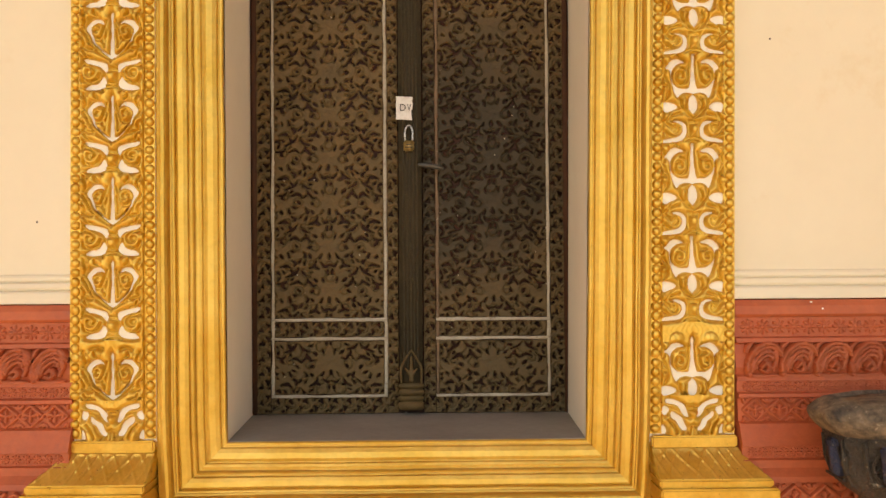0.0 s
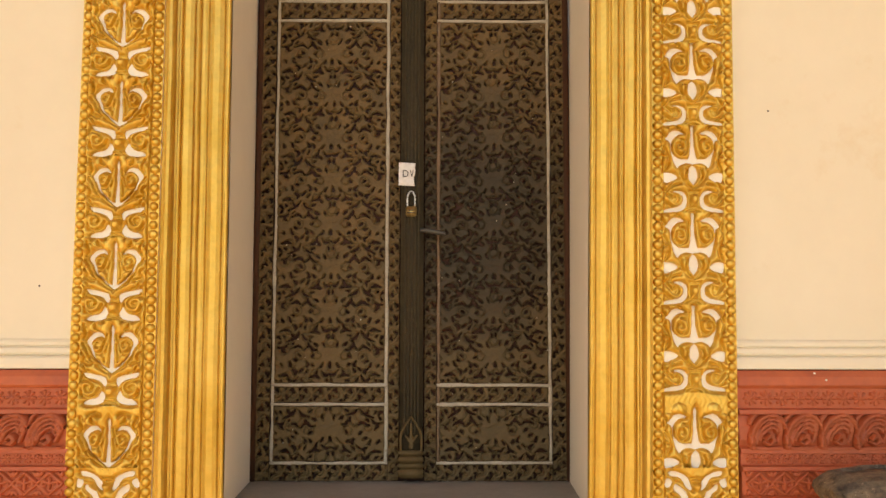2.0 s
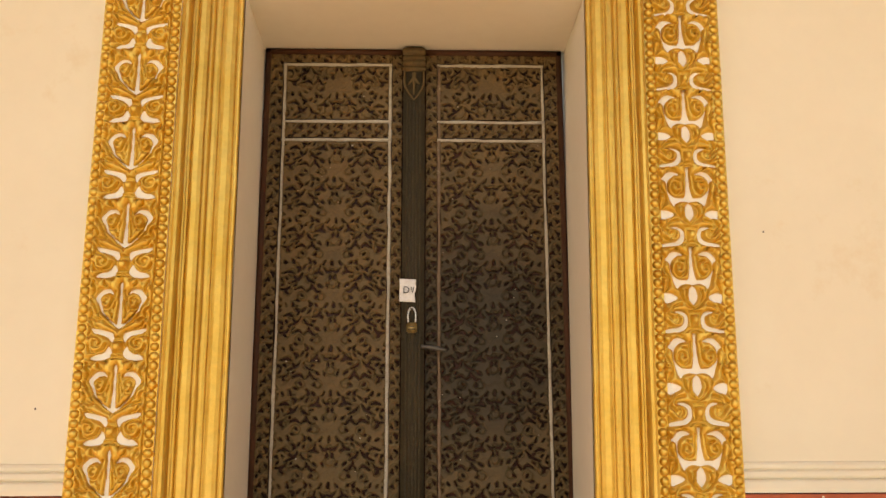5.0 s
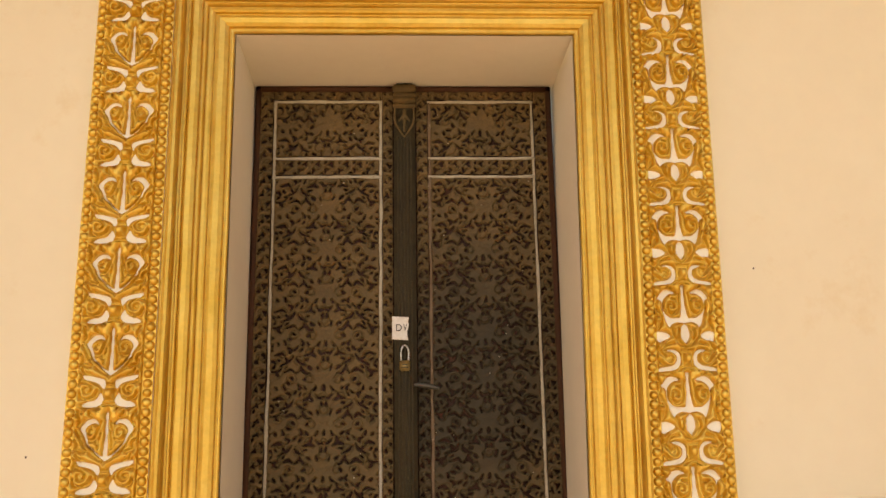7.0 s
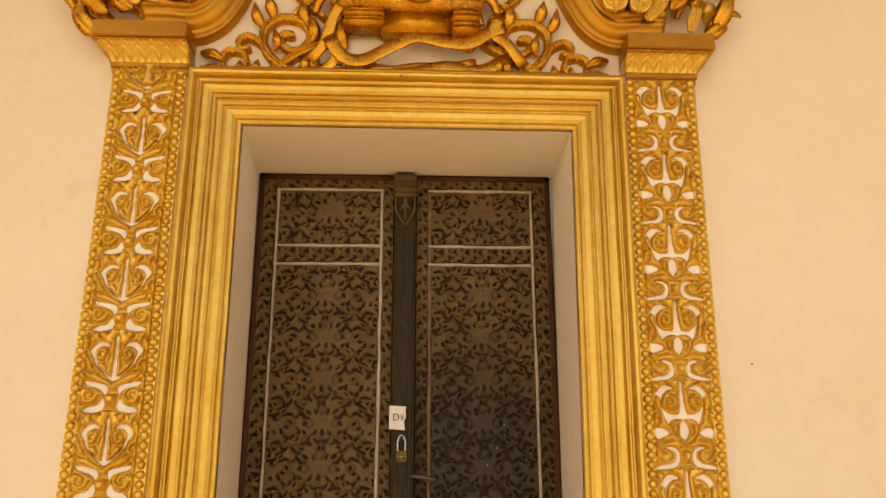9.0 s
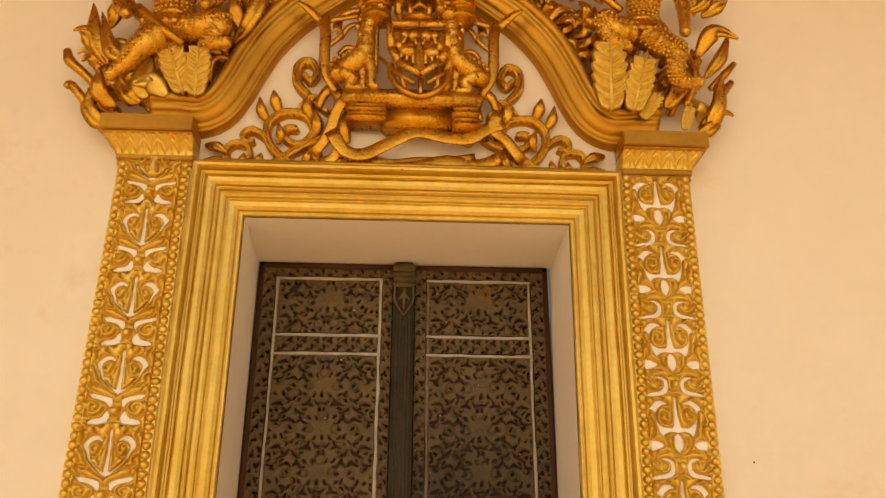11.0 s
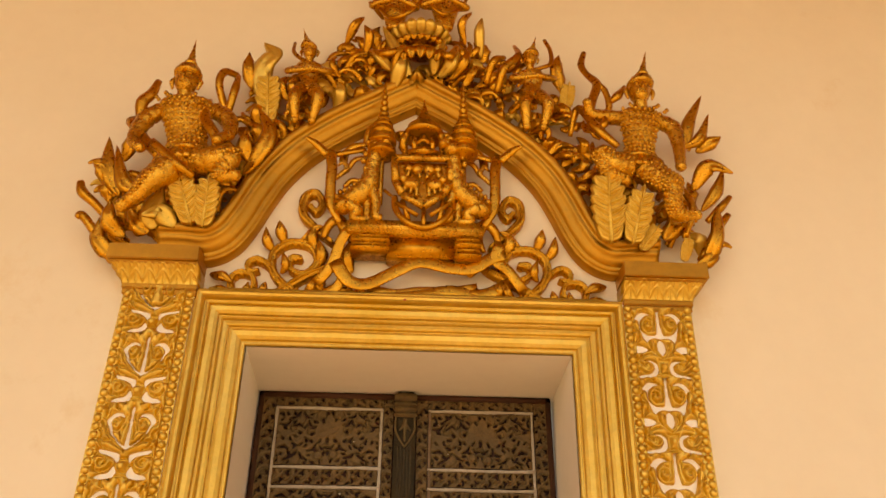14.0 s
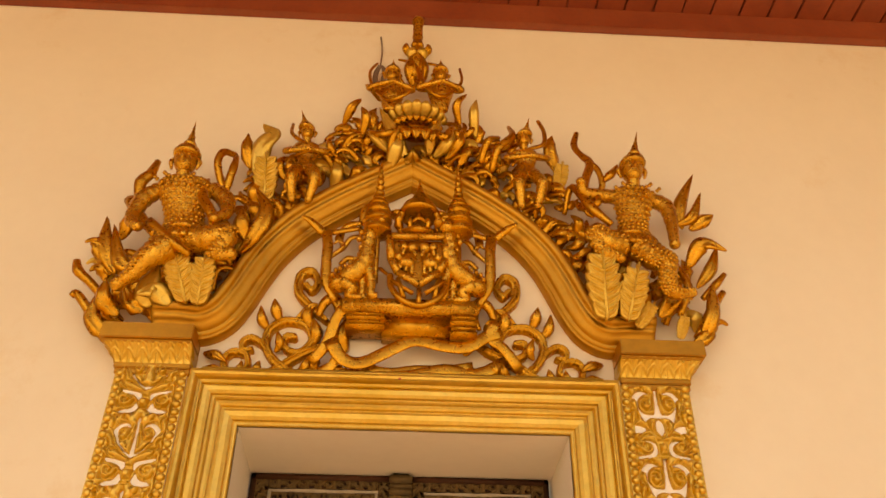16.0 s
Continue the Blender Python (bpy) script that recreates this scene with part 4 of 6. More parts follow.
def scroll(pts, radii, d, flat=0.8, geo=None, ribs=0.0, sides=8):
    n = len(pts)
    ds = d if isinstance(d, (list, tuple)) else [d] * n
    ds = np.interp(np.linspace(0, 1, n), np.linspace(0, 1, len(ds)), ds)
    return tube([on(p, k) for p, k in zip(pts, ds)], radii, sides, flat, 6, ribs, geo)


def leaf(pts, width, d=0.1, lobes=4, cup=0.5, jag=0.22, geo=None, thick=0.011):
    """A carved leaf along a spine, lobed at the rim, folded at the vein."""
    line = smooth_line([on(p, k) for p, k in zip(pts, np.interp(np.linspace(0, 1, len(pts)), np.linspace(0, 1, len(d)) if isinstance(d, (list, tuple)) else [0, 1], d if isinstance(d, (list, tuple)) else [d, d]))], 8 if lobes < 4 else 18)
    tan = np.gradient(line, axis=0)
    tan /= np.linalg.norm(tan, axis=1)[:, None] + 1e-9
    m, v, f = len(line), [], []
    ring = ((-1, .15), (-.62, -.75), (-.25, -.75), (0, -.25), (.25, -.75), (.62, -.75), (1, .15), (.45, .8), (-.45, .8))
    for i, (c, t) in enumerate(zip(line, tan)):
        k = i / (m - 1)
        w = width * (0.08 + 0.92 * math.sin(math.pi * min(1, k ** 0.85 * 0.95 + 0.05)) ** 0.8) * (1 - jag * ((lobes * k) % 1.0 if lobes > 3 else abs(math.cos(lobes * math.pi * k))))
        if k > 0.97:
            w *= 0.4
        b = np.array((0, 1, 0)) - t * t[1]
        b /= np.linalg.norm(b) + 1e-9
        n = np.cross(t, b)
        for s, q in ring:
            wave = (0.9 if lobes > 4 else 0.35) * math.sin(lobes * 2 * math.pi * (k - 0.16 * abs(s)))
            v.append(c + n * w * s + b * thick * (q + wave * abs(s)) + b * cup * w * abs(s) * 0.6)
    r = len(ring)
    for i in range(m - 1):
        for k in range(r):
            k2 = (k + 1) % r
            f.append((i * r + k, i * r + k2, (i + 1) * r + k2, (i + 1) * r + k))
    f += [tuple(range(r)), tuple(range((m - 1) * r, m * r))]
    return (geo or Geo()).add(v, f)


# ogee arch moulding
ARCH = [(-0.917, 3.211), (-0.822, 3.212), (-0.742, 3.208), (-0.678, 3.246), (-0.631, 3.325), (-0.582, 3.443), (-0.524, 3.557), (-0.433, 3.672), (-0.310, 3.778), (-0.181, 3.868), (-0.069, 3.939), (0.025, 4.001)]
ARCH_SECTION = [(-.058, .0), (-.058, .046), (-.050, .054), (-.046, .048), (-.044, .050), (-.036, .062), (-.031, .056), (-.028, .062), (-.018, .074), (-.008, .076), (.006, .084), (.017, .100), (.021, .094), (.026, .112), (.034, .120), (.052, .124), (.060, .116), (.060, .0)]
pediment = thing("pediment_arch", "gilded ogee arch moulding over the window", "arch moulding", (CX, WALL, 3.02))
for sx in (-1, 1):
    line = smooth_line(side([(p[0], p[1]) for p in ARCH], sx), 6)
    line[-1][0] = 0.0
    tan = np.gradient(line, axis=0)
    tan /= np.linalg.norm(tan, axis=1)[:, None]
    g, m = Geo(), len(ARCH_SECTION)
    for i, ((x, z), (tx, tz)) in enumerate(zip(line, tan)):
        nx, nz = (-tz, tx) if sx < 0 else (tz, -tx)
        if i == len(line) - 1:
            nx, nz = 0.0, 1.25
        for o, d in ARCH_SECTION:
            g.v.append((CX + x + nx * o, WALL - d, z + nz * o))
    for i in range(len(line) - 1):
        for k in range(m - 1):
            g.f.append((i * m + k, i * m + k + 1, (i + 1) * m + k + 1, (i + 1) * m + k))
    g.f += [tuple(range(m))]
    part("arch_half", wobble(g, 0.0018, sx * 3), ARCHGOLD, pediment)
part("lower_rail", box(CX - 0.71, CX + 0.71, WALL - 0.075, WALL, 3.016, 3.036, 0.006), GOLD, pediment)

# scrolls in the field under the arch
def carved_stem(pts, rad, k=1.12, depth=0.042):
    xs, zs = [p[0] for p in pts], [p[1] for p in pts]
    return relief([(pts, [r * k for r in rad])], min(xs) - .04, max(xs) + .04, min(zs) - .04, max(zs) + .04, 0.0035, depth, mirror=False, crease=0.3, floor=0.6, leafy=0.0008)


for sx in (-1, 1):
    fs = thing("tympanum_scrollwork", "gilded curling stems and leaves on the pale field", "scroll ornament", (CX + sx * 0.45, WALL, 3.1), group="scrollwork under the arch")
    for pts, rad in (([(-0.226, 3.019), (-0.332, 3.020), (-0.428, 3.056), (-0.495, 3.125), (-0.506, 3.205), (-0.448, 3.255), (-0.370, 3.241), (-0.343, 3.176), (-0.383, 3.124), (-0.434, 3.141), (-0.440, 3.187), (-0.408, 3.188)], [.010, .013, .014, .014, .013, .013, .013, .012, .012, .011, .010, .012]),
                     ([(-0.676, 3.006), (-0.571, 3.007), (-0.480, 3.041), (-0.382, 3.113), (-0.297, 3.155), (-0.241, 3.204)], [.006, .011, .013, .014, .013, .006]),
                     ([(-0.479, 3.034), (-0.552, 3.008), (-0.623, 3.032), (-0.646, 3.088), (-0.618, 3.121), (-0.571, 3.109), (-0.561, 3.067), (-0.588, 3.055)], [.010, .012, .012, .011, .011, .010, .009, .010]),
                     ([(-0.475, 3.092), (-0.510, 3.147), (-0.558, 3.178), (-0.591, 3.160), (-0.582, 3.126), (-0.555, 3.132)], [.008, .011, .012, .011, .009, .008]),
                     ([(-0.297, 3.261), (-0.364, 3.324), (-0.414, 3.387), (-0.414, 3.459), (-0.374, 3.481), (-0.344, 3.436), (-0.365, 3.394), (-0.389, 3.418)], [.008, .013, .015, .015, .014, .012, .011, .010]),
                     ([(-0.311, 3.098), (-0.337, 3.059), (-0.286, 3.043), (-0.230, 3.071)], [.006, .010, .010, .006])):
        part("stem", carved_stem(side(pts, sx), rad), BRONZE, fs, at=(CX, WALL, 0))
    for pts, w in (([(-0.504, 3.217), (-0.532, 3.252), (-0.542, 3.307)], .022), ([(-0.468, 3.254), (-0.486, 3.295), (-0.495, 3.338)], .024), ([(-0.409, 3.269), (-0.362, 3.307), (-0.333, 3.320)], .020), ([(-0.720, 3.112), (-0.679, 3.100), (-0.635, 3.071)], .024), ([(-0.716, 3.046), (-0.677, 3.043), (-0.624, 3.027)], .022),
                   ([(-0.515, 3.014), (-0.523, 3.044), (-0.516, 3.075)], .022), ([(-0.563, 3.016), (-0.580, 3.042), (-0.577, 3.073)], .018), ([(-0.468, 3.126), (-0.455, 3.154), (-0.470, 3.204)], .020), ([(-0.383, 3.040), (-0.356, 3.063), (-0.350, 3.094)], .022), ([(-0.346, 3.153), (-0.329, 3.200), (-0.343, 3.259)], .028), ([(-0.340, 3.223), (-0.369, 3.270), (-0.359, 3.332)], .026),
                   ([(-0.306, 3.042), (-0.324, 3.068), (-0.320, 3.104)], .02), ([(-0.216, 3.135), (-0.236, 3.192), (-0.221, 3.264)], .030), ([(-0.275, 3.022), (-0.248, 3.044), (-0.205, 3.055)], .018), ([(-0.437, 3.012), (-0.411, 3.034), (-0.400, 3.057)], .02)):
        part("leaf", leaf(side(pts, sx), w * 0.95, [.02, .045, .04], 1, .3, .08, None, .009), BRONZE, fs)

# ribbons under the arms
rib = thing("ribbon", "gilded carved ribbon winding below the emblem", "ribbon ornament", (CX, WALL, 3.1))
for pts, w, d in (([(-0.272, 3.142), (-0.221, 3.072), (-0.151, 3.065), (-0.056, 3.118), (0.033, 3.162), (0.134, 3.141), (0.220, 3.137), (0.290, 3.181), (0.347, 3.202)], .026, [.10, .075, .075, .08, .085]),
                  ([(-0.304, 3.025), (-0.188, 3.035), (-0.071, 3.024), (0.036, 3.036), (0.144, 3.062), (0.262, 3.051), (0.364, 3.106)], .024, [.035, .05, .05, .04]),
                  ([(-0.151, 3.065), (-0.053, 3.051), (0.035, 3.067), (0.144, 3.067), (0.243, 3.083)], .014, [.05, .04, .05]), ([(-0.338, 3.074), (-0.285, 3.137), (-0.259, 3.226), (-0.231, 3.275)], .022, [.05, .08, .10]),
                  ([(0.412, 3.067), (0.355, 3.142), (0.306, 3.177), (0.329, 3.249)], .022, [.05, .08, .09]), ([(-0.306, 3.042), (-0.259, 3.062), (-0.234, 3.112)], .02, [.04, .07])):
    g = tube([on(p, k) for p, k in zip(pts, np.interp(np.linspace(0, 1, len(pts)), np.linspace(0, 1, len(d)), d))], [w * .95] * len(pts), 10, 0.16, 3)
    part("band", g, BRONZE, rib)

# ---------------------------------------------------------------- emblem
arms = thing("royal_emblem", "gilded carved emblem with shield, crown, parasols and beasts", "emblem", (CX, WALL, 3.25))


def parasol(x, z0, z1, z2):
    """A tiered parasol: z0 to z1 the tiers, then a beaded spike up to z2."""
    prof = [(.020, -.02)]
    zz, hs = 0.0, (.28, .25, .20, .15, .12)
    for r, h in zip((.056, .055, .049, .039, .027), hs):
        h *= z1 - z0
        prof += [(r * .70, zz), (r * .98, zz + h * .04), (r, zz + h * .12), (r * .95, zz + h * .22), (r, zz + h * .34), (r * .96, zz + h * .46), (r * .88, zz + h * .62), (r * .70, zz + h * .80), (r * .66, zz + h * .97)]
        zz += h
    n = 6
    for i in range(n):
        h, r = (z2 - z1) / n, .020 - .0026 * i
        prof += [(r * .55, zz + h * .05), (r, zz + h * .35), (r, zz + h * .6), (r * .5, zz + h * .9)]
        zz += h
    return lathe(prof + [(.002, zz + .01)], (x + CX, WALL - 0.14, z0), 18)


for (x, z0), (_, z1), (_, z2) in (((-0.125, 3.589), (-0.135, 3.775), (-0.137, 3.957)), ((0.189, 3.598), (0.193, 3.78), (0.192, 3.963))):
    part("tiered_parasol", parasol(x, z0, z1, z2), BRONZE, arms)
    part("pole", tube([on((x, z0 + .02), .13), on((x, z0 - 0.20), .10)], [.012, .012], 8), BRONZE, arms)

cx, cz = (0.034, 3.618)
g = lathe([(.064, 0), (.078, .004), (.082, .012), (.078, .022), (.070, .026), (.066, .05), (.050, .056), (.03, .06), (.022, .066), (.030, .074), (.032, .086), (.024, .094), (.028, .10), (.018, .108), (.022, .116), (.013, .126), (.016, .134), (.009, .145), (.012, .152), (.006, .165), (.002, .2)],
          (cx + CX, WALL - 0.12, cz + 0.075), 20)
part("crown", g, BRONZE, arms)
g = Geo()
for s in (-1, 1):
    tube([on((cx + s * .062, cz - 0.01), .11), on((cx + s * .080, cz + .03), .14), on((cx + s * .066, cz + .075), .15)], [.014, .018, .014], 8, 1, 5, .15, g)
    tube([on((cx + s * .03, cz - 0.02), .14), on((cx + s * .036, cz + .02), .16), on((cx + s * .030, cz + .05), .15)], [.010, .012, .006], 6, 1, 4, 0, g)
    blob(on((cx + s * .085, cz + .115), .08), (.036, .03, .020), geo=g)
tube([on((cx - .06, cz - .005), .13), on((cx, cz - .022), .17), on((cx + .06, cz - .005), .13)], [.013, .016, .013], 8, geo=g)
tube([on((cx - .03, cz + .02), .15), on((cx, cz + .03), .17), on((cx + .03, cz + .02), .15)], [.008, .010, .008], 6, geo=g)
tube([on((cx, cz + .03), .16), on((cx, cz + .07), .15)], [.009, .006], 6, geo=g)
part("crown_ring", g, BRONZE, arms)

# shield: a raised rim, a pierced lower ring and lumps for its charges
rim = [(-0.076, 3.569), (0.035, 3.569), (0.142, 3.573), (0.138, 3.467), (0.113, 3.409), (0.040, 3.350), (-0.039, 3.402), (-0.066, 3.458), (-0.076, 3.569)]
g = Geo()
for a, b in zip(rim[:-1], rim[1:]):
    tube([on(a, .155), on(b, .155)], [.016, .016], 6, 1.0, 2, 0, g)
part("shield_rim", g, FIG, arms)
sx_, sz_ = (0.036, 3.467)
pts = [on((sx_ + a * .108, sz_ + b * .12), .125) for a, b in ((-1, .8), (0, .8), (1, .8), (.98, -.1), (.72, -.5), (0, -.92), (-.72, -.5), (-.98, -.1))]
g = Geo().add(pts + [(x, y - .012, z) for x, y, z in pts], [tuple(range(8)), tuple(range(8, 16))] + [(i, (i + 1) % 8, 8 + (i + 1) % 8, 8 + i) for i in range(8)])
part("shield_plate", g, BRONZE, arms, smooth=False)
g = Geo()
rnd = random.Random(12)
for s in (-1, 1):
    g = Geo()
    blob(on((sx_ + s * .045, sz_ - .015), .150), (.034, .02, .024), geo=g)
    blob(on((sx_ + s * .075, sz_ + .008), .152), (.017, .018, .020), geo=g)
    for k in range(3):
        tube([on((sx_ + s * (.022 + k * .022), sz_ - .025), .15), on((sx_ + s * (.024 + k * .022), sz_ - .065 + k * .012), .145)], [.009, .008], 6, geo=g)
    blob(on((sx_ + s * .022, sz_ + .055), .150), (.022, .018, .022), geo=g)
    blob(on((sx_ + s * .055, sz_ + .060), .146), (.018, .016, .018), geo=g)
    tube([on((sx_ + s * .02, sz_ + .05), .155), on((sx_ + s * .012, sz_ + .01), .16)], [.010, .006], 6, geo=g)
    tube([on((sx_ + s * .055, sz_ + .045), .15), on((sx_ + s * .06, sz_ + .02), .15)], [.010, .007], 6, geo=g)
    part("shield_charge", g, FIG, arms)
g = Geo()
tube([on((-0.068, 3.406), .13), on((-0.061, 3.344), .14), on((-0.018, 3.284), .15), on((0.043, 3.262), .15), on((0.102, 3.288), .15), on((0.139, 3.349), .14), on((0.143, 3.415), .13)], [.013] * 7, 8, 1.0, 5, 0, g)
for a, b in (((-0.038, 3.382), (-0.014, 3.294)), ((0.041, 3.340), (0.042, 3.267)), ((0.113, 3.388), (0.098, 3.293)), ((-0.058, 3.369), (0.019, 3.315)), ((0.139, 3.377), (0.064, 3.316))):
    tube([on(a, .145), on(b, .15)], [.010, .010], 6, 1.0, 2, 0, g)
part("shield_ring", g, BRONZE, arms)


def beast(sx):
    """A seated mythical beast as one carved body."""
    g = Geo()
    pts = side([(-0.264, 3.383), (-0.205, 3.411), (-0.166, 3.459), (-0.156, 3.533), (-0.148, 3.588)], sx)
    tube([on(p, k) for p, k in zip(pts, (.10, .12, .13, .14, .15))], [.030, .042, .038, .030, .028], 10, 1, 6, .05, g)
    h = side([(-0.143, 3.615), (-0.109, 3.622), (-0.167, 3.648), (-0.137, 3.666)], sx)
    blob(on(h[0], .155), (.034, .036, .030), geo=g)
    blob(on(h[1], .175), (.020, .026, .016), geo=g)
    blob(on(h[2], .145), (.014, .018, .016), geo=g)
    blob(on(h[3], .150), (.020, .022, .012), geo=g)
    for k in range(7):
        q = side([(-0.185, 3.586), (-0.192, 3.553), (-0.181, 3.516), (-0.170, 3.620), (-0.128, 3.655), (-0.176, 3.642), (-0.140, 3.555)], sx)[k]
        blob(on(q, .15), (.012, .014, .014), 7, 5, g)
    blob(on(side([(-0.255, 3.373)], sx)[0], .11), (.042, .036, .036), geo=g)
    tube([on(p, .13) for p in side([(-0.156, 3.454), (-0.136, 3.378), (-0.135, 3.318), (-0.110, 3.312)], sx)], [.024, .018, .015, .014], 8, 1, 5, 0, g)
    tube([on(p, .11) for p in side([(-0.175, 3.427), (-0.167, 3.364), (-0.168, 3.317), (-0.147, 3.310)], sx)], [.022, .017, .014, .013], 8, 1, 5, 0, g)
    tube([on(p, .12) for p in side([(-0.242, 3.374), (-0.203, 3.345), (-0.217, 3.315), (-0.167, 3.310)], sx)], [.030, .024, .017, .014], 8, 1, 5, 0, g)
    tube([on(p, .09) for p in side([(-0.276, 3.382), (-0.318, 3.421), (-0.319, 3.484), (-0.280, 3.528), (-0.257, 3.556), (-0.272, 3.587), (-0.293, 3.570)], sx)], [.012, .011, .010, .010, .012, .010, .004], 8, 1, 5, 0, g)
    for k in range(9):
        a = side([(-0.272, 3.428), (-0.256, 3.437), (-0.238, 3.448), (-0.220, 3.462), (-0.202, 3.481), (-0.189, 3.505), (-0.180, 3.532), (-0.175, 3.559), (-0.283, 3.407)], sx)[k]
        blob(on(a, .115), (.010, .016, .012), 7, 5, g)
    return g


for s in (-1, 1):
    o = part("beast", beast(s), FIG, arms, "gilded seated mythical beast")

g = Geo()
(xa, za), (xb, zb) = (-0.237, 3.307), (0.262, 3.244)
q = box(CX + xa, CX + xb, WALL - .13, WALL - .02, zb + .012, za, .006)
g.add(q.v, q.f)
part("beam", wobble(g, .002, 5), FIG, arms, "bright gilded beam under the beasts")
for (x0_, z0_), (x1_, _) in (((-0.22, 3.189), (-0.079, 3.194)), ((0.158, 3.166), (0.255, 3.169))):
    g = Geo()
    n = 4
    for i in range(n):
        h = (zb + .012 - z0_) / n
        q = box(CX + x0_ + .004 * (i % 2), CX + x1_ - .004 * (i % 2), WALL - .122 + .006 * (i % 2), WALL - .02, z0_ + i * h, z0_ + (i + .86) * h, .004)
        g.add(q.v, q.f)
    part("pedestal", g, BRONZE, arms)
(xb0, zb0), (xb1, zb1) = (-0.091, 3.18), (0.162, 3.261)
part("plinth_block", box(CX + xb0, CX + xb1, WALL - .085, WALL, zb0, zb1 + .01, .005), BRONZE, arms)
for sx in (-1, 1):
    for pts, rad, d, fl in (([(-0.326, 3.629), (-0.313, 3.553), (-0.312, 3.473), (-0.302, 3.384), (-0.266, 3.311)], [.022, .021, .02, .02, .012], [.10, .11, .10, .09], .4), ([(-0.418, 3.655), (-0.382, 3.643), (-0.335, 3.606)], [.007, .016, .018], [.15, .13, .11], .4),
                            ([(-0.323, 3.624), (-0.276, 3.631), (-0.190, 3.652)], [.014, .013, .012], [.08, .09, .09], .6), ([(-0.259, 3.550), (-0.230, 3.598), (-0.187, 3.613)], [.010, .012, .010], [.08, .09, .09], .6),
                            ([(-0.264, 3.486), (-0.236, 3.514), (-0.206, 3.504), (-0.215, 3.462)], [.010, .012, .011, .008], [.07, .08], .8), ([(-0.278, 3.609), (-0.269, 3.648), (-0.240, 3.678), (-0.192, 3.686)], [.018, .016, .016, .012], [.06, .07, .08], .5),
                            ([(-0.193, 3.697), (-0.186, 3.767), (-0.165, 3.800)], [.016, .015, .010], [.05, .06, .06], .6), ([(-0.328, 3.272), (-0.308, 3.321), (-0.273, 3.342), (-0.248, 3.287), (-0.271, 3.226)], [.012, .02, .024, .02, .008], [.04, .06, .06, .05], .6),
                            ([(-0.109, 3.456), (-0.068, 3.406)], [.008, .006], [.1, .12], 1.0)):
        part("side_ribbon", scroll(side(pts, sx), rad, d, fl), BRONZE, arms)

# ---------------------------------------------------------------- statues


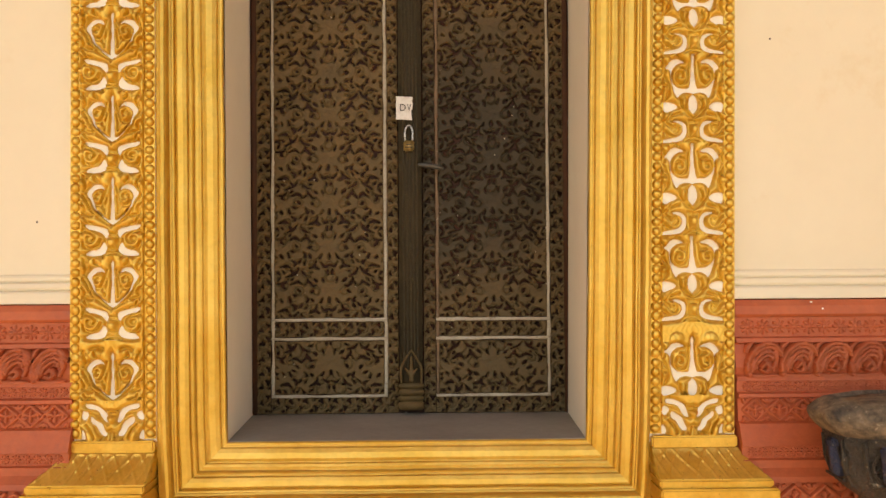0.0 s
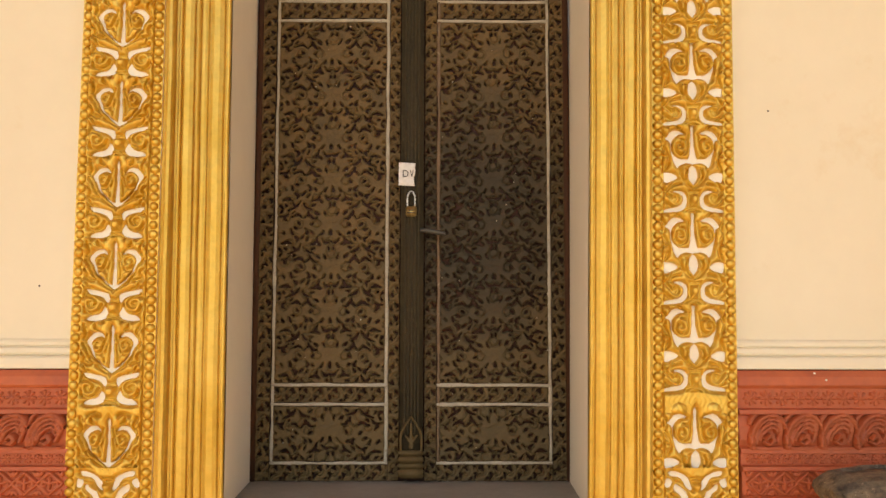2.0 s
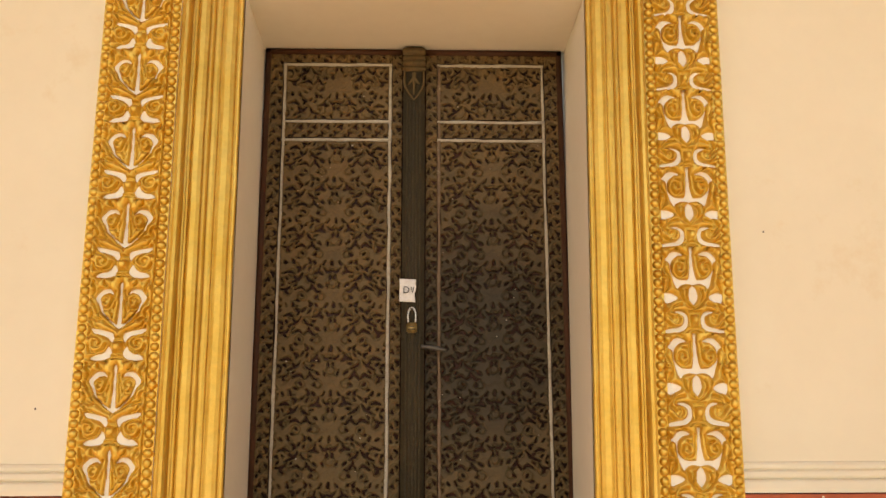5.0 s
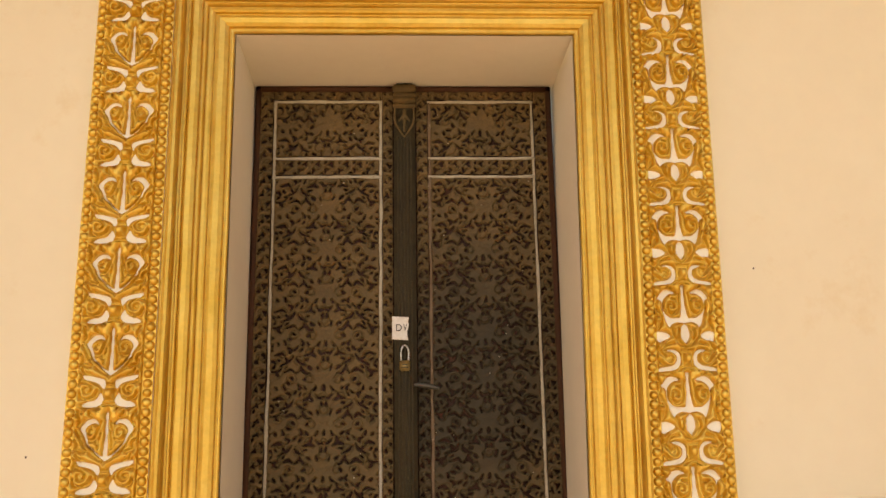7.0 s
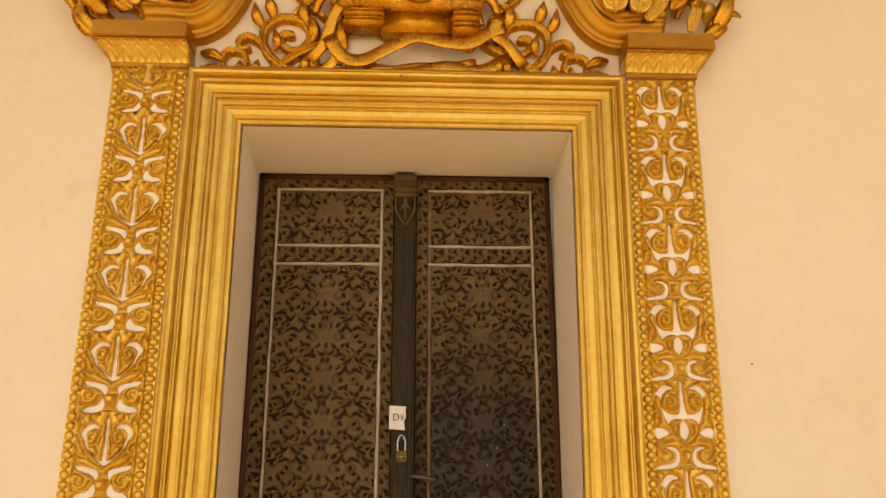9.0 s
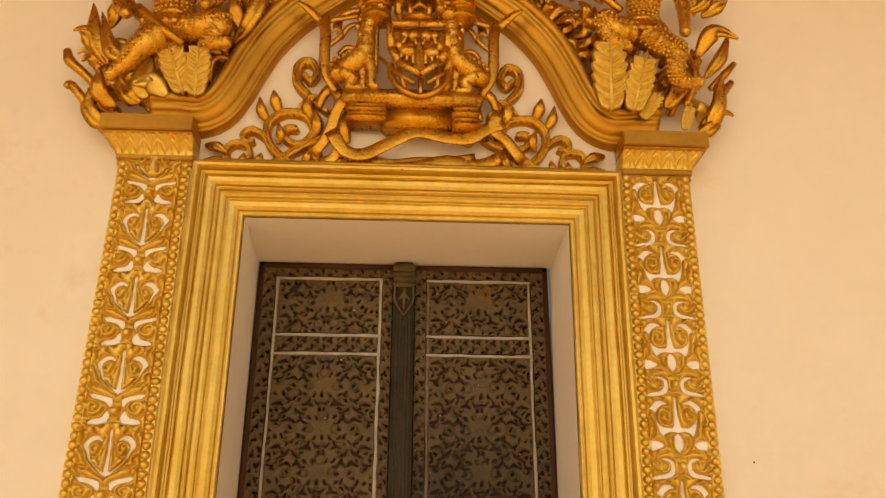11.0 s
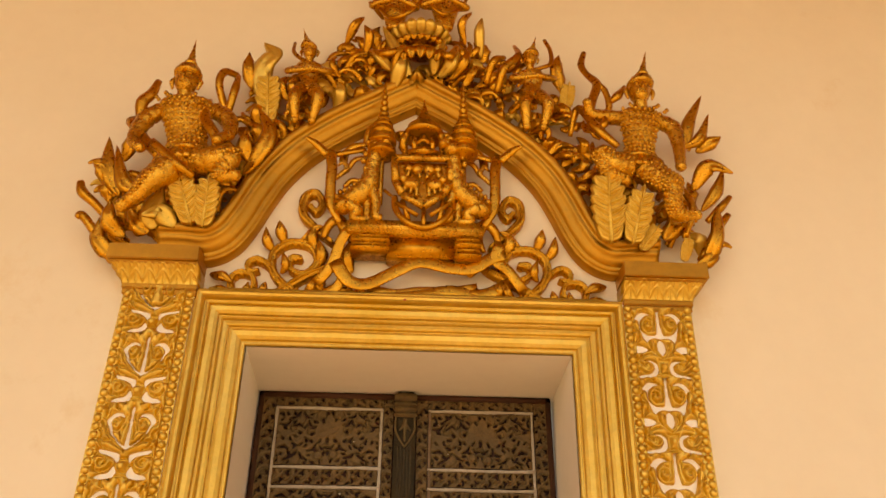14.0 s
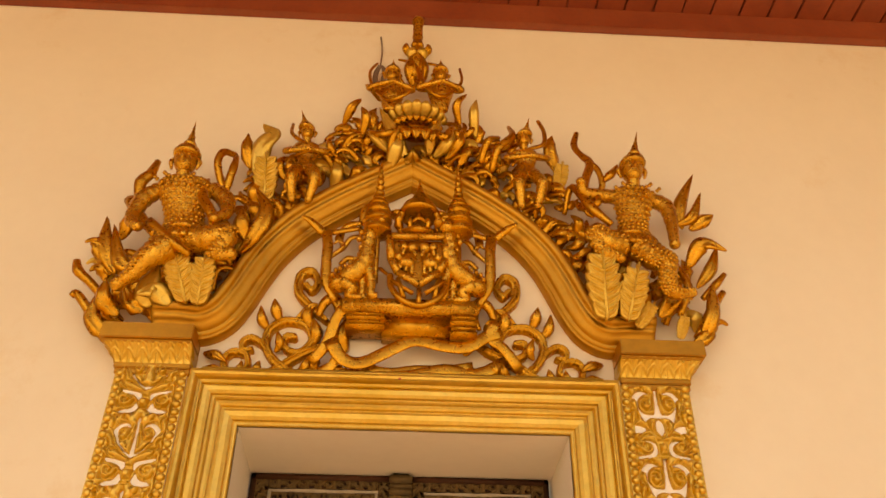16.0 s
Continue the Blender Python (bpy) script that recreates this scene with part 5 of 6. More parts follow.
def statue(name, label, head, k, lean, spine, limbs, group, mail=True, spire=1.0, d=.17):
    """A crowned figure carved in one piece. spine: (x, z, half width) from the collar down; limbs: (line of (x, z), depths, radii)."""
    g = Geo()
    hx, hz = head

    def q(x, z, dd=0.0):
        return (hx + CX + x * k, WALL - d - dd * k, hz + z * k)
    f = .035  # the head bows forward
    blob(q(0, 0, f), (.066 * k, .064 * k, .088 * k), 16, 12, g)
    blob(q(0, -.03, f + .022), (.050 * k, .045 * k, .060 * k), 12, 8, g)
    blob(q(0, -.012, f + .068), (.009 * k, .012 * k, .022 * k), 8, 6, g)
    for s in (-1, 1):
        tube([q(s * .068, .02, f), q(s * .080, -.01, f), q(s * .070, -.06, f)], [.010 * k, .016 * k, .007 * k], 6, 1, 4, 0, g)
        tube([q(s * .010, .022, f + .064), q(s * .030, .028, f + .060), q(s * .050, .020, f + .046)], [.006 * k, .007 * k, .004 * k], 6, 1, 3, 0, g)
        blob(q(s * .028, .010, f + .056), (.014 * k, .008 * k, .007 * k), 7, 5, g)
    tube([q(-.018, -.050, f + .058), q(0, -.054, f + .066), q(.018, -.050, f + .058)], [.004 * k, .008 * k, .004 * k], 6, 1, 3, 0, g)
    prof = [(.068, .03), (.078, .040), (.080, .054), (.070, .062), (.066, .085), (.050, .1), (.034, .108), (.022, .114), (.034, .122), (.038, .134), (.030, .146), (.018, .152), (.024, .17), (.016, .185), (.020, .198), (.012, .215), (.014, .228), (.008, .25), (.009, .26), (.005, .29), (.002, .33)]
    b = lathe([(r * k, (z if z < .1 else .1 + (z - .1) * spire) * k) for r, z in prof], (hx + CX, WALL - d - f * k, hz), 16)
    b.v = [(x + lean * (z - hz), y, z) for x, y, z in b.v]
    g.add(b.v, b.f)
    tube([q(0, -.06, f), q(0, -.13, .01)], [.038 * k, .044 * k], 12, 1, 4, 0, g)
    line = smooth_line([(x, z, w) for x, z, w in spine], 8)
    tube([on((x, z), d) for x, z, _ in line], [w for _, _, w in line], 18, .55, 1, 0, g)
    rows = int((line[0][1] - line[-1][1]) / (.026 * k))
    for r in range(rows if mail else 0):
        t = (r + .7) / rows
        x, z, w = [float(np.interp(t, np.linspace(0, 1, len(line)), line[:, c])) for c in range(3)]
        n = max(6, int(w * 3.0 / (.026 * k)))
        for i in range(n):
            a = math.pi * (i + .5 * (r % 2) + .25) / n
            blob(on((x - w * .98 * math.cos(a), z), d + w * .54 * math.sin(a)), (.0135 * k, .009 * k, .013 * k), 6, 4, g)
    if mail:
        x, z, w = spine[0]
        for row, drop in ((.55, .02), (.85, .05)):
            for i in range(9):
                a = math.pi * (i + .5) / 9
                blob(on((hx - .15 * k * row * math.cos(a), z - drop * k - .06 * k * row * math.sin(a)), d + .085 * k), (.012 * k, .009 * k, .014 * k), 6, 4, g)
        x, z, w = spine[-2]
        for i in range(12):
            a = math.pi * (i + .5) / 12
            tube([on((x - w * math.cos(a), z), d + w * .58 * math.sin(a)), on((x - w * 1.15 * math.cos(a), z - .07 * k), d + w * .72 * math.sin(a))], [.024 * k, .020 * k], 7, .6, 3, 0, g)
        tube([on((x - w, z + .02 * k), d), on((x, z + .01 * k), d + w * .66), on((x + w, z + .02 * k), d)], [.015 * k] * 3, 8, 1, 6, .2, g)
    for pts, deep, radii in limbs:
        dd = np.interp(np.linspace(0, 1, len(pts)), np.linspace(0, 1, len(deep)), deep)
        ps = [on(p, a) for p, a in zip(pts, dd)]
        tube(ps, radii, 10, .9, 7, .05 if mail else .02, g)
        blob(ps[-1], (radii[-1] * 1.15, radii[-1] * 1.1, radii[-1] * 1.1), 8, 6, g)
        if mail and max(radii) > .05:
            fine_line = smooth_line(ps, 7)
            for i, c in enumerate(fine_line[1:-1]):
                r = float(np.interp(i / len(fine_line), np.linspace(0, 1, len(radii)), radii))
                for m in range(4):
                    a = -math.pi * (m + .5 + .5 * (i % 2)) / 4.5
                    blob((c[0] + r * .9 * math.cos(a), c[1] + r * .82 * math.sin(a), c[2] + r * .5 * math.cos(a)), (.0085, .006, .008), 6, 4, g)
    o = new(name, g.mesh(name, FIG))
    return tagged(o, label, "statue", group)


statue("statue", "gilded crowned seated figure in scaled armour", (-0.898, 3.873), 0.69, 0.0,
       [(*(-0.89, 3.799), .040), (*(-0.885, 3.77), .098), (*(-0.874, 3.716), .094), (*(-0.863, 3.646), .078), (*(-0.85, 3.581), .072), (*(-0.839, 3.523), .100), (*(-0.831, 3.484), .105)],
       [([(-0.979, 3.751), (-1.029, 3.685), (-1.042, 3.578), (-1.002, 3.524)], [.16, .18, .22], [.034, .036, .026, .020]),
        ([(-0.78, 3.761), (-0.716, 3.699), (-0.693, 3.614), (-0.724, 3.556)], [.16, .19, .24], [.034, .036, .026, .020]),
        ([(-0.848, 3.496), (-0.895, 3.426), (-0.942, 3.369), (-0.967, 3.325), (-1.02, 3.28)], [.18, .22, .22, .20], [.062, .058, .044, .032, .024]),
        ([(-0.806, 3.493), (-0.729, 3.484), (-0.673, 3.492), (-0.691, 3.415), (-0.644, 3.412)], [.18, .22, .22, .22], [.060, .056, .046, .030, .022])], "large pediment figures", True, .95)
statue("statue", "gilded crowned figure with a drawn arm and leaning spire", (0.895, 3.921), 0.69, 0.24,
       [(*(0.891, 3.838), .040), (*(0.888, 3.811), .080), (*(0.883, 3.761), .076), (*(0.875, 3.686), .062), (*(0.867, 3.629), .058), (*(0.853, 3.574), .088), (*(0.848, 3.533), .094)],
       [([(0.818, 3.804), (0.746, 3.798), (0.687, 3.796), (0.672, 3.826)], [.16, .18, .22], [.032, .030, .024, .018]),
        ([(0.96, 3.8), (1.014, 3.753), (1.02, 3.658), (1.01, 3.547)], [.16, .18, .20], [.032, .034, .026, .020]),
        ([(0.812, 3.546), (0.74, 3.542), (0.696, 3.577), (0.729, 3.486), (0.791, 3.469)], [.18, .22, .22, .20], [.058, .050, .036, .028, .020]),
        ([(0.876, 3.538), (0.92, 3.476), (0.956, 3.436), (0.947, 3.355), (0.967, 3.315), (1.038, 3.328)], [.18, .22, .22, .20], [.060, .054, .042, .032, .028, .018])], "large pediment figures", True, .95)
for hd, lean in (((-0.445, 4.107), -.30), ((0.468, 4.12), .25)):
    x, z = hd
    statue("small_statue", "small gilded archer figure among the leaves", hd, 0.44, lean,
           [(x, z - .058, .020), (x, z - .070, .052), (x + .006, z - .10, .050), (x + .008, z - .15, .034), (x + .008, z - .19, .050), (x + .006, z - .21, .050)],
           [([(x - .045, z - .075), (x - .075, z - .125), (x + .02, z - .142)], [.12, .16, .20], [.018, .015, .010]), ([(x + .05, z - .075), (x + .09, z - .12), (x + .03, z - .145)], [.12, .16, .20], [.018, .015, .010]),
            ([(x - .018, z - .20), (x - .034, z - .27), (x - .026, z - .36)], [.14, .17, .14], [.030, .026, .016]), ([(x + .032, z - .20), (x + .058, z - .27), (x + .040, z - .36)], [.14, .17, .14], [.030, .026, .016])],
           "small pediment figures", False, .85, .13)
for hd in ((-0.103, 4.461), (0.111, 4.475)):
    x, z = hd
    statue("small_statue", "small gilded archer figure above the lotus", hd, 0.46, 0.0,
           [(x, z - .058, .020), (x, z - .072, .056), (x, z - .10, .058), (x, z - .16, .044), (x, z - .21, .034)],
           [([(x - .050, z - .078), (x - .095, z - .112), (x + .01, z - .104)], [.15, .19, .23], [.018, .016, .010]), ([(x + .050, z - .078), (x + .090, z - .115), (x + .012, z - .108)], [.15, .19, .23], [.018, .016, .010])],
           "small pediment figures", False, .55, .15)

# ---------------------------------------------------------------- crest: lotus, finial and bows
crest = thing("crest", "gilded lotus crest and finial above the arch", "crest", on((0.021, 4.174), 0))
for name, mat, (cx_, cz_), n, wide, tall, w in (("petal", GOLD, (0.009, 4.218), 9, .115, .050, .030), ("collar_petal", BRONZE, (0.01, 4.191), 11, .100, -.026, .022), ("lower_petal", BRONZE, (0.011, 4.157), 7, .085, -.085, .034)):
    for k in range(n):
        a = math.pi * (k + .5) / n - math.pi / 2
        p0, p1 = (cx_ + wide * .72 * math.sin(a), cz_), (cx_ + wide * math.sin(a), cz_ + tall * (.75 + .45 * math.cos(a)))
        part(name, leaf([p0, ((p0[0] + p1[0]) / 2 + .012 * math.sin(a), (p0[1] + p1[1]) / 2), p1], w, [.10 + .05 * math.cos(a), .12 + .08 * math.cos(a), .10 + .09 * math.cos(a)], 1, .3, .05), mat, crest)
part("lotus_core", blob(on((0.012, 4.20), .09), (.085, .06, .05), 16, 8), BRONZE, crest)
(fx, fz), (_, ftop) = (0.002, 4.656), (-0.005, 4.92)
fh = ftop - fz
part("finial", lathe([(.030, -.16), (.040, -.06), (.030, -.01), (.036, .02), (.026, fh * .30), (.020, fh * .40), (.026, fh * .48), (.022, fh * .56), (.024, fh * .66), (.022, fh * .74), (.026, fh * .84), (.030, fh * .92), (.027, fh * .97), (.010, fh)], (fx + CX, WALL - .12, fz), 16), FIG, crest)
for s in (-1, 1):
    for a, b, c, w, mat in (((.006, -.045), (.022, -.012), (.020, .022), .028, GOLD), ((.012, -.02), (.050, .01), (.048, .045), .020, BRONZE), ((.0, .02), (.014, .04), (.012, .062), .016, BRONZE), ((.012, -.20), (.030, -.12), (.026, -.04), .028, BRONZE), ((.05, -.20), (.10, -.17), (.155, -.16), .024, BRONZE)):
        part("leaf", leaf([(fx + s * a[0], fz + a[1]), (fx + s * b[0], fz + b[1]), (fx + s * c[0], fz + c[1])], w, [.10, .15, .14], 1, .2, .05), mat, crest)
for pts, w, mat in (([(-0.02, 3.995), (-0.076, 4.102), (-0.151, 4.26)], .032, GOLD), ([(-0.093, 3.962), (-0.073, 4.028), (-0.047, 4.088)], .034, GOLD), ([(-0.073, 4.034), (-0.145, 4.069), (-0.191, 4.115)], .026, GOLD), ([(0.068, 4.051), (0.078, 4.111), (0.114, 4.201)], .030, GOLD),
                    ([(0.093, 4.036), (0.139, 4.075), (0.162, 4.16)], .034, GOLD), ([(0.14, 4.023), (0.192, 4.072), (0.206, 4.139)], .026, BRONZE), ([(-0.221, 4.126), (-0.206, 4.202), (-0.229, 4.259)], .022, BRONZE), ([(-0.304, 4.206), (-0.273, 4.256), (-0.233, 4.308)], .024, BRONZE),
                    ([(0.267, 4.155), (0.258, 4.254), (0.27, 4.335)], .024, GOLD), ([(0.201, 4.226), (0.184, 4.302), (0.227, 4.365)], .020, BRONZE), ([(-0.156, 4.362), (-0.187, 4.378), (-0.219, 4.398)], .018, BRONZE)):
    part("leaf", leaf(pts, w, [.10, .16, .15], 1, .25, .06), mat, crest)
for pts in ([(-0.179, 4.597), (-0.207, 4.514), (-0.188, 4.397), (-0.128, 4.296), (-0.079, 4.278), (-0.022, 4.328), (0.014, 4.428), (0.001, 4.536), (-0.038, 4.587), (-0.081, 4.619)],
            [(0.099, 4.604), (0.045, 4.573), (0.025, 4.466), (0.049, 4.361), (0.098, 4.307), (0.161, 4.361), (0.207, 4.467), (0.201, 4.572)]):
    part("bow", scroll(pts, [.006, .008, .009, .009, .009, .008, .006], [.11, .16, .21, .16, .12], 1.0), BRONZE, crest)
# ---------------------------------------------------------------- foliage over the arch
BRIGHT = [  # spine, width, how far out, lobes
    ([(-0.790, 3.254), (-0.827, 3.362), (-0.865, 3.470)], .055, [.14, .20, .22], 7), ([(-0.744, 3.244), (-0.729, 3.341), (-0.736, 3.450)], .050, [.14, .20, .22], 7), ([(-0.635, 3.485), (-0.581, 3.554), (-0.554, 3.657), (-0.611, 3.778)], .036, [.13, .17, .18, .16], 1),
    ([(-0.609, 3.526), (-0.640, 3.592), (-0.647, 3.661)], .032, [.14, .17, .17], 1), ([(-0.643, 3.911), (-0.632, 4.032), (-0.595, 4.105), (-0.641, 4.163)], .046, [.09, .12, .13, .12], 2), ([(-0.670, 3.941), (-0.692, 4.028), (-0.695, 4.106)], .028, [.09, .12, .12], 2),
    ([(-0.588, 3.779), (-0.598, 3.883), (-0.601, 4.008)], .075, [.08, .10, .10], 5), ([(0.722, 3.240), (0.722, 3.388), (0.716, 3.531)], .042, [.14, .20, .22], 7), ([(0.805, 3.238), (0.814, 3.341), (0.861, 3.466)], .058, [.14, .20, .22], 6),
    ([(0.993, 3.178), (1.002, 3.226), (1.021, 3.275)], .060, [.12, .16, .17], 5), ([(0.844, 3.220), (0.893, 3.270), (0.918, 3.320)], .045, [.12, .15, .15], 4), ([(-1.029, 3.209), (-1.080, 3.254), (-1.091, 3.339)], .035, [.10, .14, .14], 3),
    ([(-1.038, 3.128), (-1.114, 3.194), (-1.128, 3.288)], .035, [.08, .10, .10], 2), ([(-1.083, 3.389), (-1.138, 3.489), (-1.165, 3.637)], .034, [.10, .12, .12], 1), ([(-1.100, 3.544), (-1.081, 3.599), (-1.087, 3.654)], .030, [.10, .13, .13], 1), ([(-1.103, 3.388), (-1.159, 3.489), (-1.197, 3.513)], .030, [.09, .12, .12], 1),
    ([(-0.981, 3.393), (-1.058, 3.415), (-1.120, 3.584)], .030, [.13, .15, .14], 1), ([(-0.850, 3.251), (-0.909, 3.297), (-0.964, 3.271)], .045, [.12, .15, .15], 2), ([(-0.926, 3.236), (-0.935, 3.296), (-0.910, 3.396)], .045, [.12, .15, .15], 2), ([(-0.943, 3.224), (-0.978, 3.246), (-1.025, 3.317)], .034, [.11, .13, .13], 2),
    ([(1.092, 3.206), (1.131, 3.279), (1.161, 3.431)], .032, [.09, .12, .12], 2), ([(1.056, 3.181), (1.105, 3.206), (1.133, 3.245)], .030, [.09, .10, .10], 2), ([(0.936, 3.272), (0.990, 3.348), (0.985, 3.450)], .040, [.11, .14, .14], 3), ([(1.095, 3.701), (1.104, 3.819), (1.181, 3.977)], .026, [.10, .12, .12], 1),
    ([(1.074, 3.714), (1.137, 3.746), (1.190, 3.868)], .022, [.10, .13, .13], 1), ([(1.129, 3.703), (1.181, 3.734), (1.226, 3.759)], .030, [.09, .12, .12], 1), ([(1.083, 3.507), (1.143, 3.591), (1.226, 3.553)], .034, [.10, .15, .16], 1), ([(1.113, 3.429), (1.177, 3.511), (1.221, 3.622)], .024, [.08, .10, .10], 1),
    ([(0.603, 3.978), (0.581, 4.089), (0.595, 4.157)], .032, [.10, .13, .13], 2), ([(0.608, 3.885), (0.644, 3.980), (0.634, 4.027)], .045, [.09, .12, .12], 4), ([(0.670, 3.797), (0.710, 3.741), (0.724, 3.698)], .030, [.12, .15, .15], 2)]
TENDRIL = [([(-1.046, 3.693), (-1.05, 3.761), (-1.023, 3.813), (-1.015, 3.888)], [.016, .026, .022, .014], [.18, .19, .17]), ([(-0.932, 3.499), (-1.018, 3.602), (-1.092, 3.711)], [.018, .022, .024], [.20, .17, .14]), ([(-0.964, 3.550), (-0.846, 3.437), (-0.788, 3.401)], [.018, .020, .012], [.22, .24, .22]),
           ([(-0.739, 3.481), (-0.734, 3.574), (-0.799, 3.696), (-0.804, 3.812)], [.012, .020, .022, .008], [.18, .22, .20, .16]), ([(-0.736, 3.757), (-0.781, 3.889), (-0.770, 3.961), (-0.727, 3.982)], [.014, .016, .018, .014], [.12, .16, .16, .12]), ([(-0.734, 3.772), (-0.717, 3.877), (-0.721, 3.969)], [.016, .018, .010], [.14, .16, .13]),
           ([(-1.114, 3.194), (-1.145, 3.240), (-1.197, 3.298), (-1.213, 3.285)], [.018, .017, .016, .012], [.08, .10, .10]), ([(-1.083, 3.266), (-1.151, 3.336), (-1.208, 3.384), (-1.226, 3.429)], [.014, .016, .020, .014], [.09, .12, .12]), ([(-1.014, 3.106), (-1.061, 3.127), (-1.114, 3.194)], [.012, .016, .010], [.07, .08, .08]),
           ([(0.620, 3.751), (0.652, 3.856), (0.707, 3.712), (0.778, 3.630)], [.010, .018, .022, .014], [.10, .15, .20, .20]), ([(0.696, 3.711), (0.738, 3.742), (0.740, 3.807)], [.012, .016, .006], [.18, .2, .18]), ([(0.687, 3.796), (0.704, 3.875), (0.732, 3.968), (0.7, 4.036), (0.683, 4.096), (0.702, 4.174)], [.014, .018, .020, .014, .016, .011], [.20, .18, .15, .14]),
           ([(0.732, 3.968), (0.76, 3.926), (0.771, 3.853), (0.746, 3.795)], [.012, .014, .014, .010], [.18, .18, .17]), ([(0.763, 3.865), (0.809, 3.904), (0.847, 3.968)], [.008, .020, .006], [.17, .18, .17]), ([(1.071, 3.205), (1.139, 3.316), (1.203, 3.402)], [.014, .018, .012], [.08, .10, .10]), ([(1.125, 3.379), (1.179, 3.432), (1.225, 3.486)], [.012, .016, .010], [.08, .1, .1]),
           ([(1.030, 3.505), (1.053, 3.401), (1.010, 3.275)], [.014, .016, .012], [.12, .14, .12]), ([(-0.520, 4.197), (-0.510, 4.110), (-0.438, 4.033), (-0.365, 4.005)], [.007, .009, .010, .007], [.10, .13, .15, .13]), ([(-0.485, 3.976), (-0.410, 3.993), (-0.328, 3.985)], [.007, .008, .007], [.14, .16, .14]),
           ([(0.413, 3.968), (0.477, 4.051), (0.552, 4.098), (0.563, 4.189), (0.544, 4.267)], [.007, .009, .010, .010, .009], [.14, .15, .13, .11]), ([(0.329, 3.947), (0.356, 4.044), (0.420, 4.130), (0.412, 4.224)], [.014, .018, .018, .008], [.12, .16, .15, .11]), ([(0.283, 3.992), (0.314, 4.084), (0.364, 4.127)], [.014, .018, .010], [.12, .16, .14]),
           ([(-0.197, 4.128), (-0.122, 4.083), (-0.048, 4.137)], [.012, .018, .012], [.14, .18, .17]), ([(-0.096, 4.020), (-0.084, 4.085), (-0.048, 4.137)], [.012, .016, .014], [.14, .17, .17]), ([(0.092, 4.128), (0.129, 4.081), (0.165, 4.166)], [.016, .02, .014], [.16, .18, .15])]


def feather_leaf(n=6, wide=0.22):
    """A pinnate carved leaf of unit length: overlapping side lobes on a raised vein."""
    st = [([(0, .0), (0, .5), (0, .97)], [.045, .032, .012], 1.15)]
    for i in range(n):
        t = .06 + .80 * i / n
        w = wide * (0.45 + 0.75 * math.sin(math.pi * min(1.0, .18 + .72 * i / n)))
        st.append(([(.0, t), (w * .5, t + .05), (w, t + .12)], [.09, .118, .050], .95 - .08 * (i % 2)))
    st.append(([(0, .85), (0, 1.0)], [.06, .015], .95))
    return relief(st, -wide * 1.4, wide * 1.4, -.06, 1.05, .012, .10, crease=.30, floor=.25, leafy=.001)


FEATHER = {m: feather_leaf().mesh("leaf", m) for m in (GOLD, BRONZE)}


def place_leaf(pts, d, mat, parent):
    """A feather leaf from the first to the last point of its spine, leaning out from the wall."""
    a, b = on(pts[0], d[0]), on(pts[-1], d[-1])
    ln = math.hypot(b[0] - a[0], b[2] - a[2])
    o = part("leaf", FEATHER[mat], mat, parent, "bright gilded feathered leaf")
    o.matrix_basis = Matrix.Translation(Vector(a) - parent.matrix_basis.translation) @ Euler((radians(16), math.atan2(b[0] - a[0], b[2] - a[2]), 0)).to_matrix().to_4x4() @ Matrix.Diagonal((ln * .74, ln, ln * .96, 1))
    o.modifiers.new("thick", "SOLIDIFY").thickness = 0.08
    return o


foliage = {}
for sx, nm in ((-1, 0), (1, 1)):
    foliage[sx] = thing("pediment_foliage", "gilded carved leaves and tendrils crowding the arch", "carved foliage", (CX + sx * 0.7, WALL, 3.3), group="foliage over the arch")
for pts, w, d, lobes in BRIGHT:
    if lobes > 3:
        place_leaf(pts, d, GOLD if w > .04 else BRONZE, foliage[-1 if pts[0][0] < 0 else 1])
        continue
    part("leaf", leaf(pts, w * 1.1, d, lobes, .18 if lobes > 2 else .06, .2, None, .011 if lobes > 2 else .008), GOLD if w > .04 else BRONZE, foliage[-1 if pts[0][0] < 0 else 1])
for pts, rad, d in TENDRIL:
    part("tendril", scroll(pts, rad, d, .8), BRONZE, foliage[-1 if pts[0][0] < 0 else 1])

# smaller hooked leaves and curls that fill the band behind the figures
rnd = random.Random(77)


def hooked(b, a, ln, turn, n=5):
    """A spine that starts at b along the angle a and curls up towards its end."""
    pts, x, z = [b], b[0], b[1]
    for i in range(n):
        x, z = x + math.cos(a) * ln / n, z + math.sin(a) * ln / n
        pts.append((x, z))
        a += turn * (0.4 + 0.9 * i / n)
    return pts


def sprig(b, a, sx, out, deep):
    """One leaf or curl of the crowd."""
    turn = rnd.choice((-1, 1)) * rnd.uniform(.3, .95)
    kind = rnd.random()
    ln = rnd.uniform(.08, .14)
    sp = side(hooked(b, a, ln, turn), sx)
    if kind < .26:
        part("curl", scroll(sp, [.011, .015, .016, .014, .011, .006], [out, out + deep, out + deep * .8], .55), BRONZE, foliage[sx])
    else:
        part("leaf", leaf(sp, rnd.uniform(.020, .036), [out, out + deep, out + deep * .5], rnd.choice((1, 2, 3)), .45, .22, None, .007), BRONZE if rnd.random() < .8 else GOLD, foliage[sx])


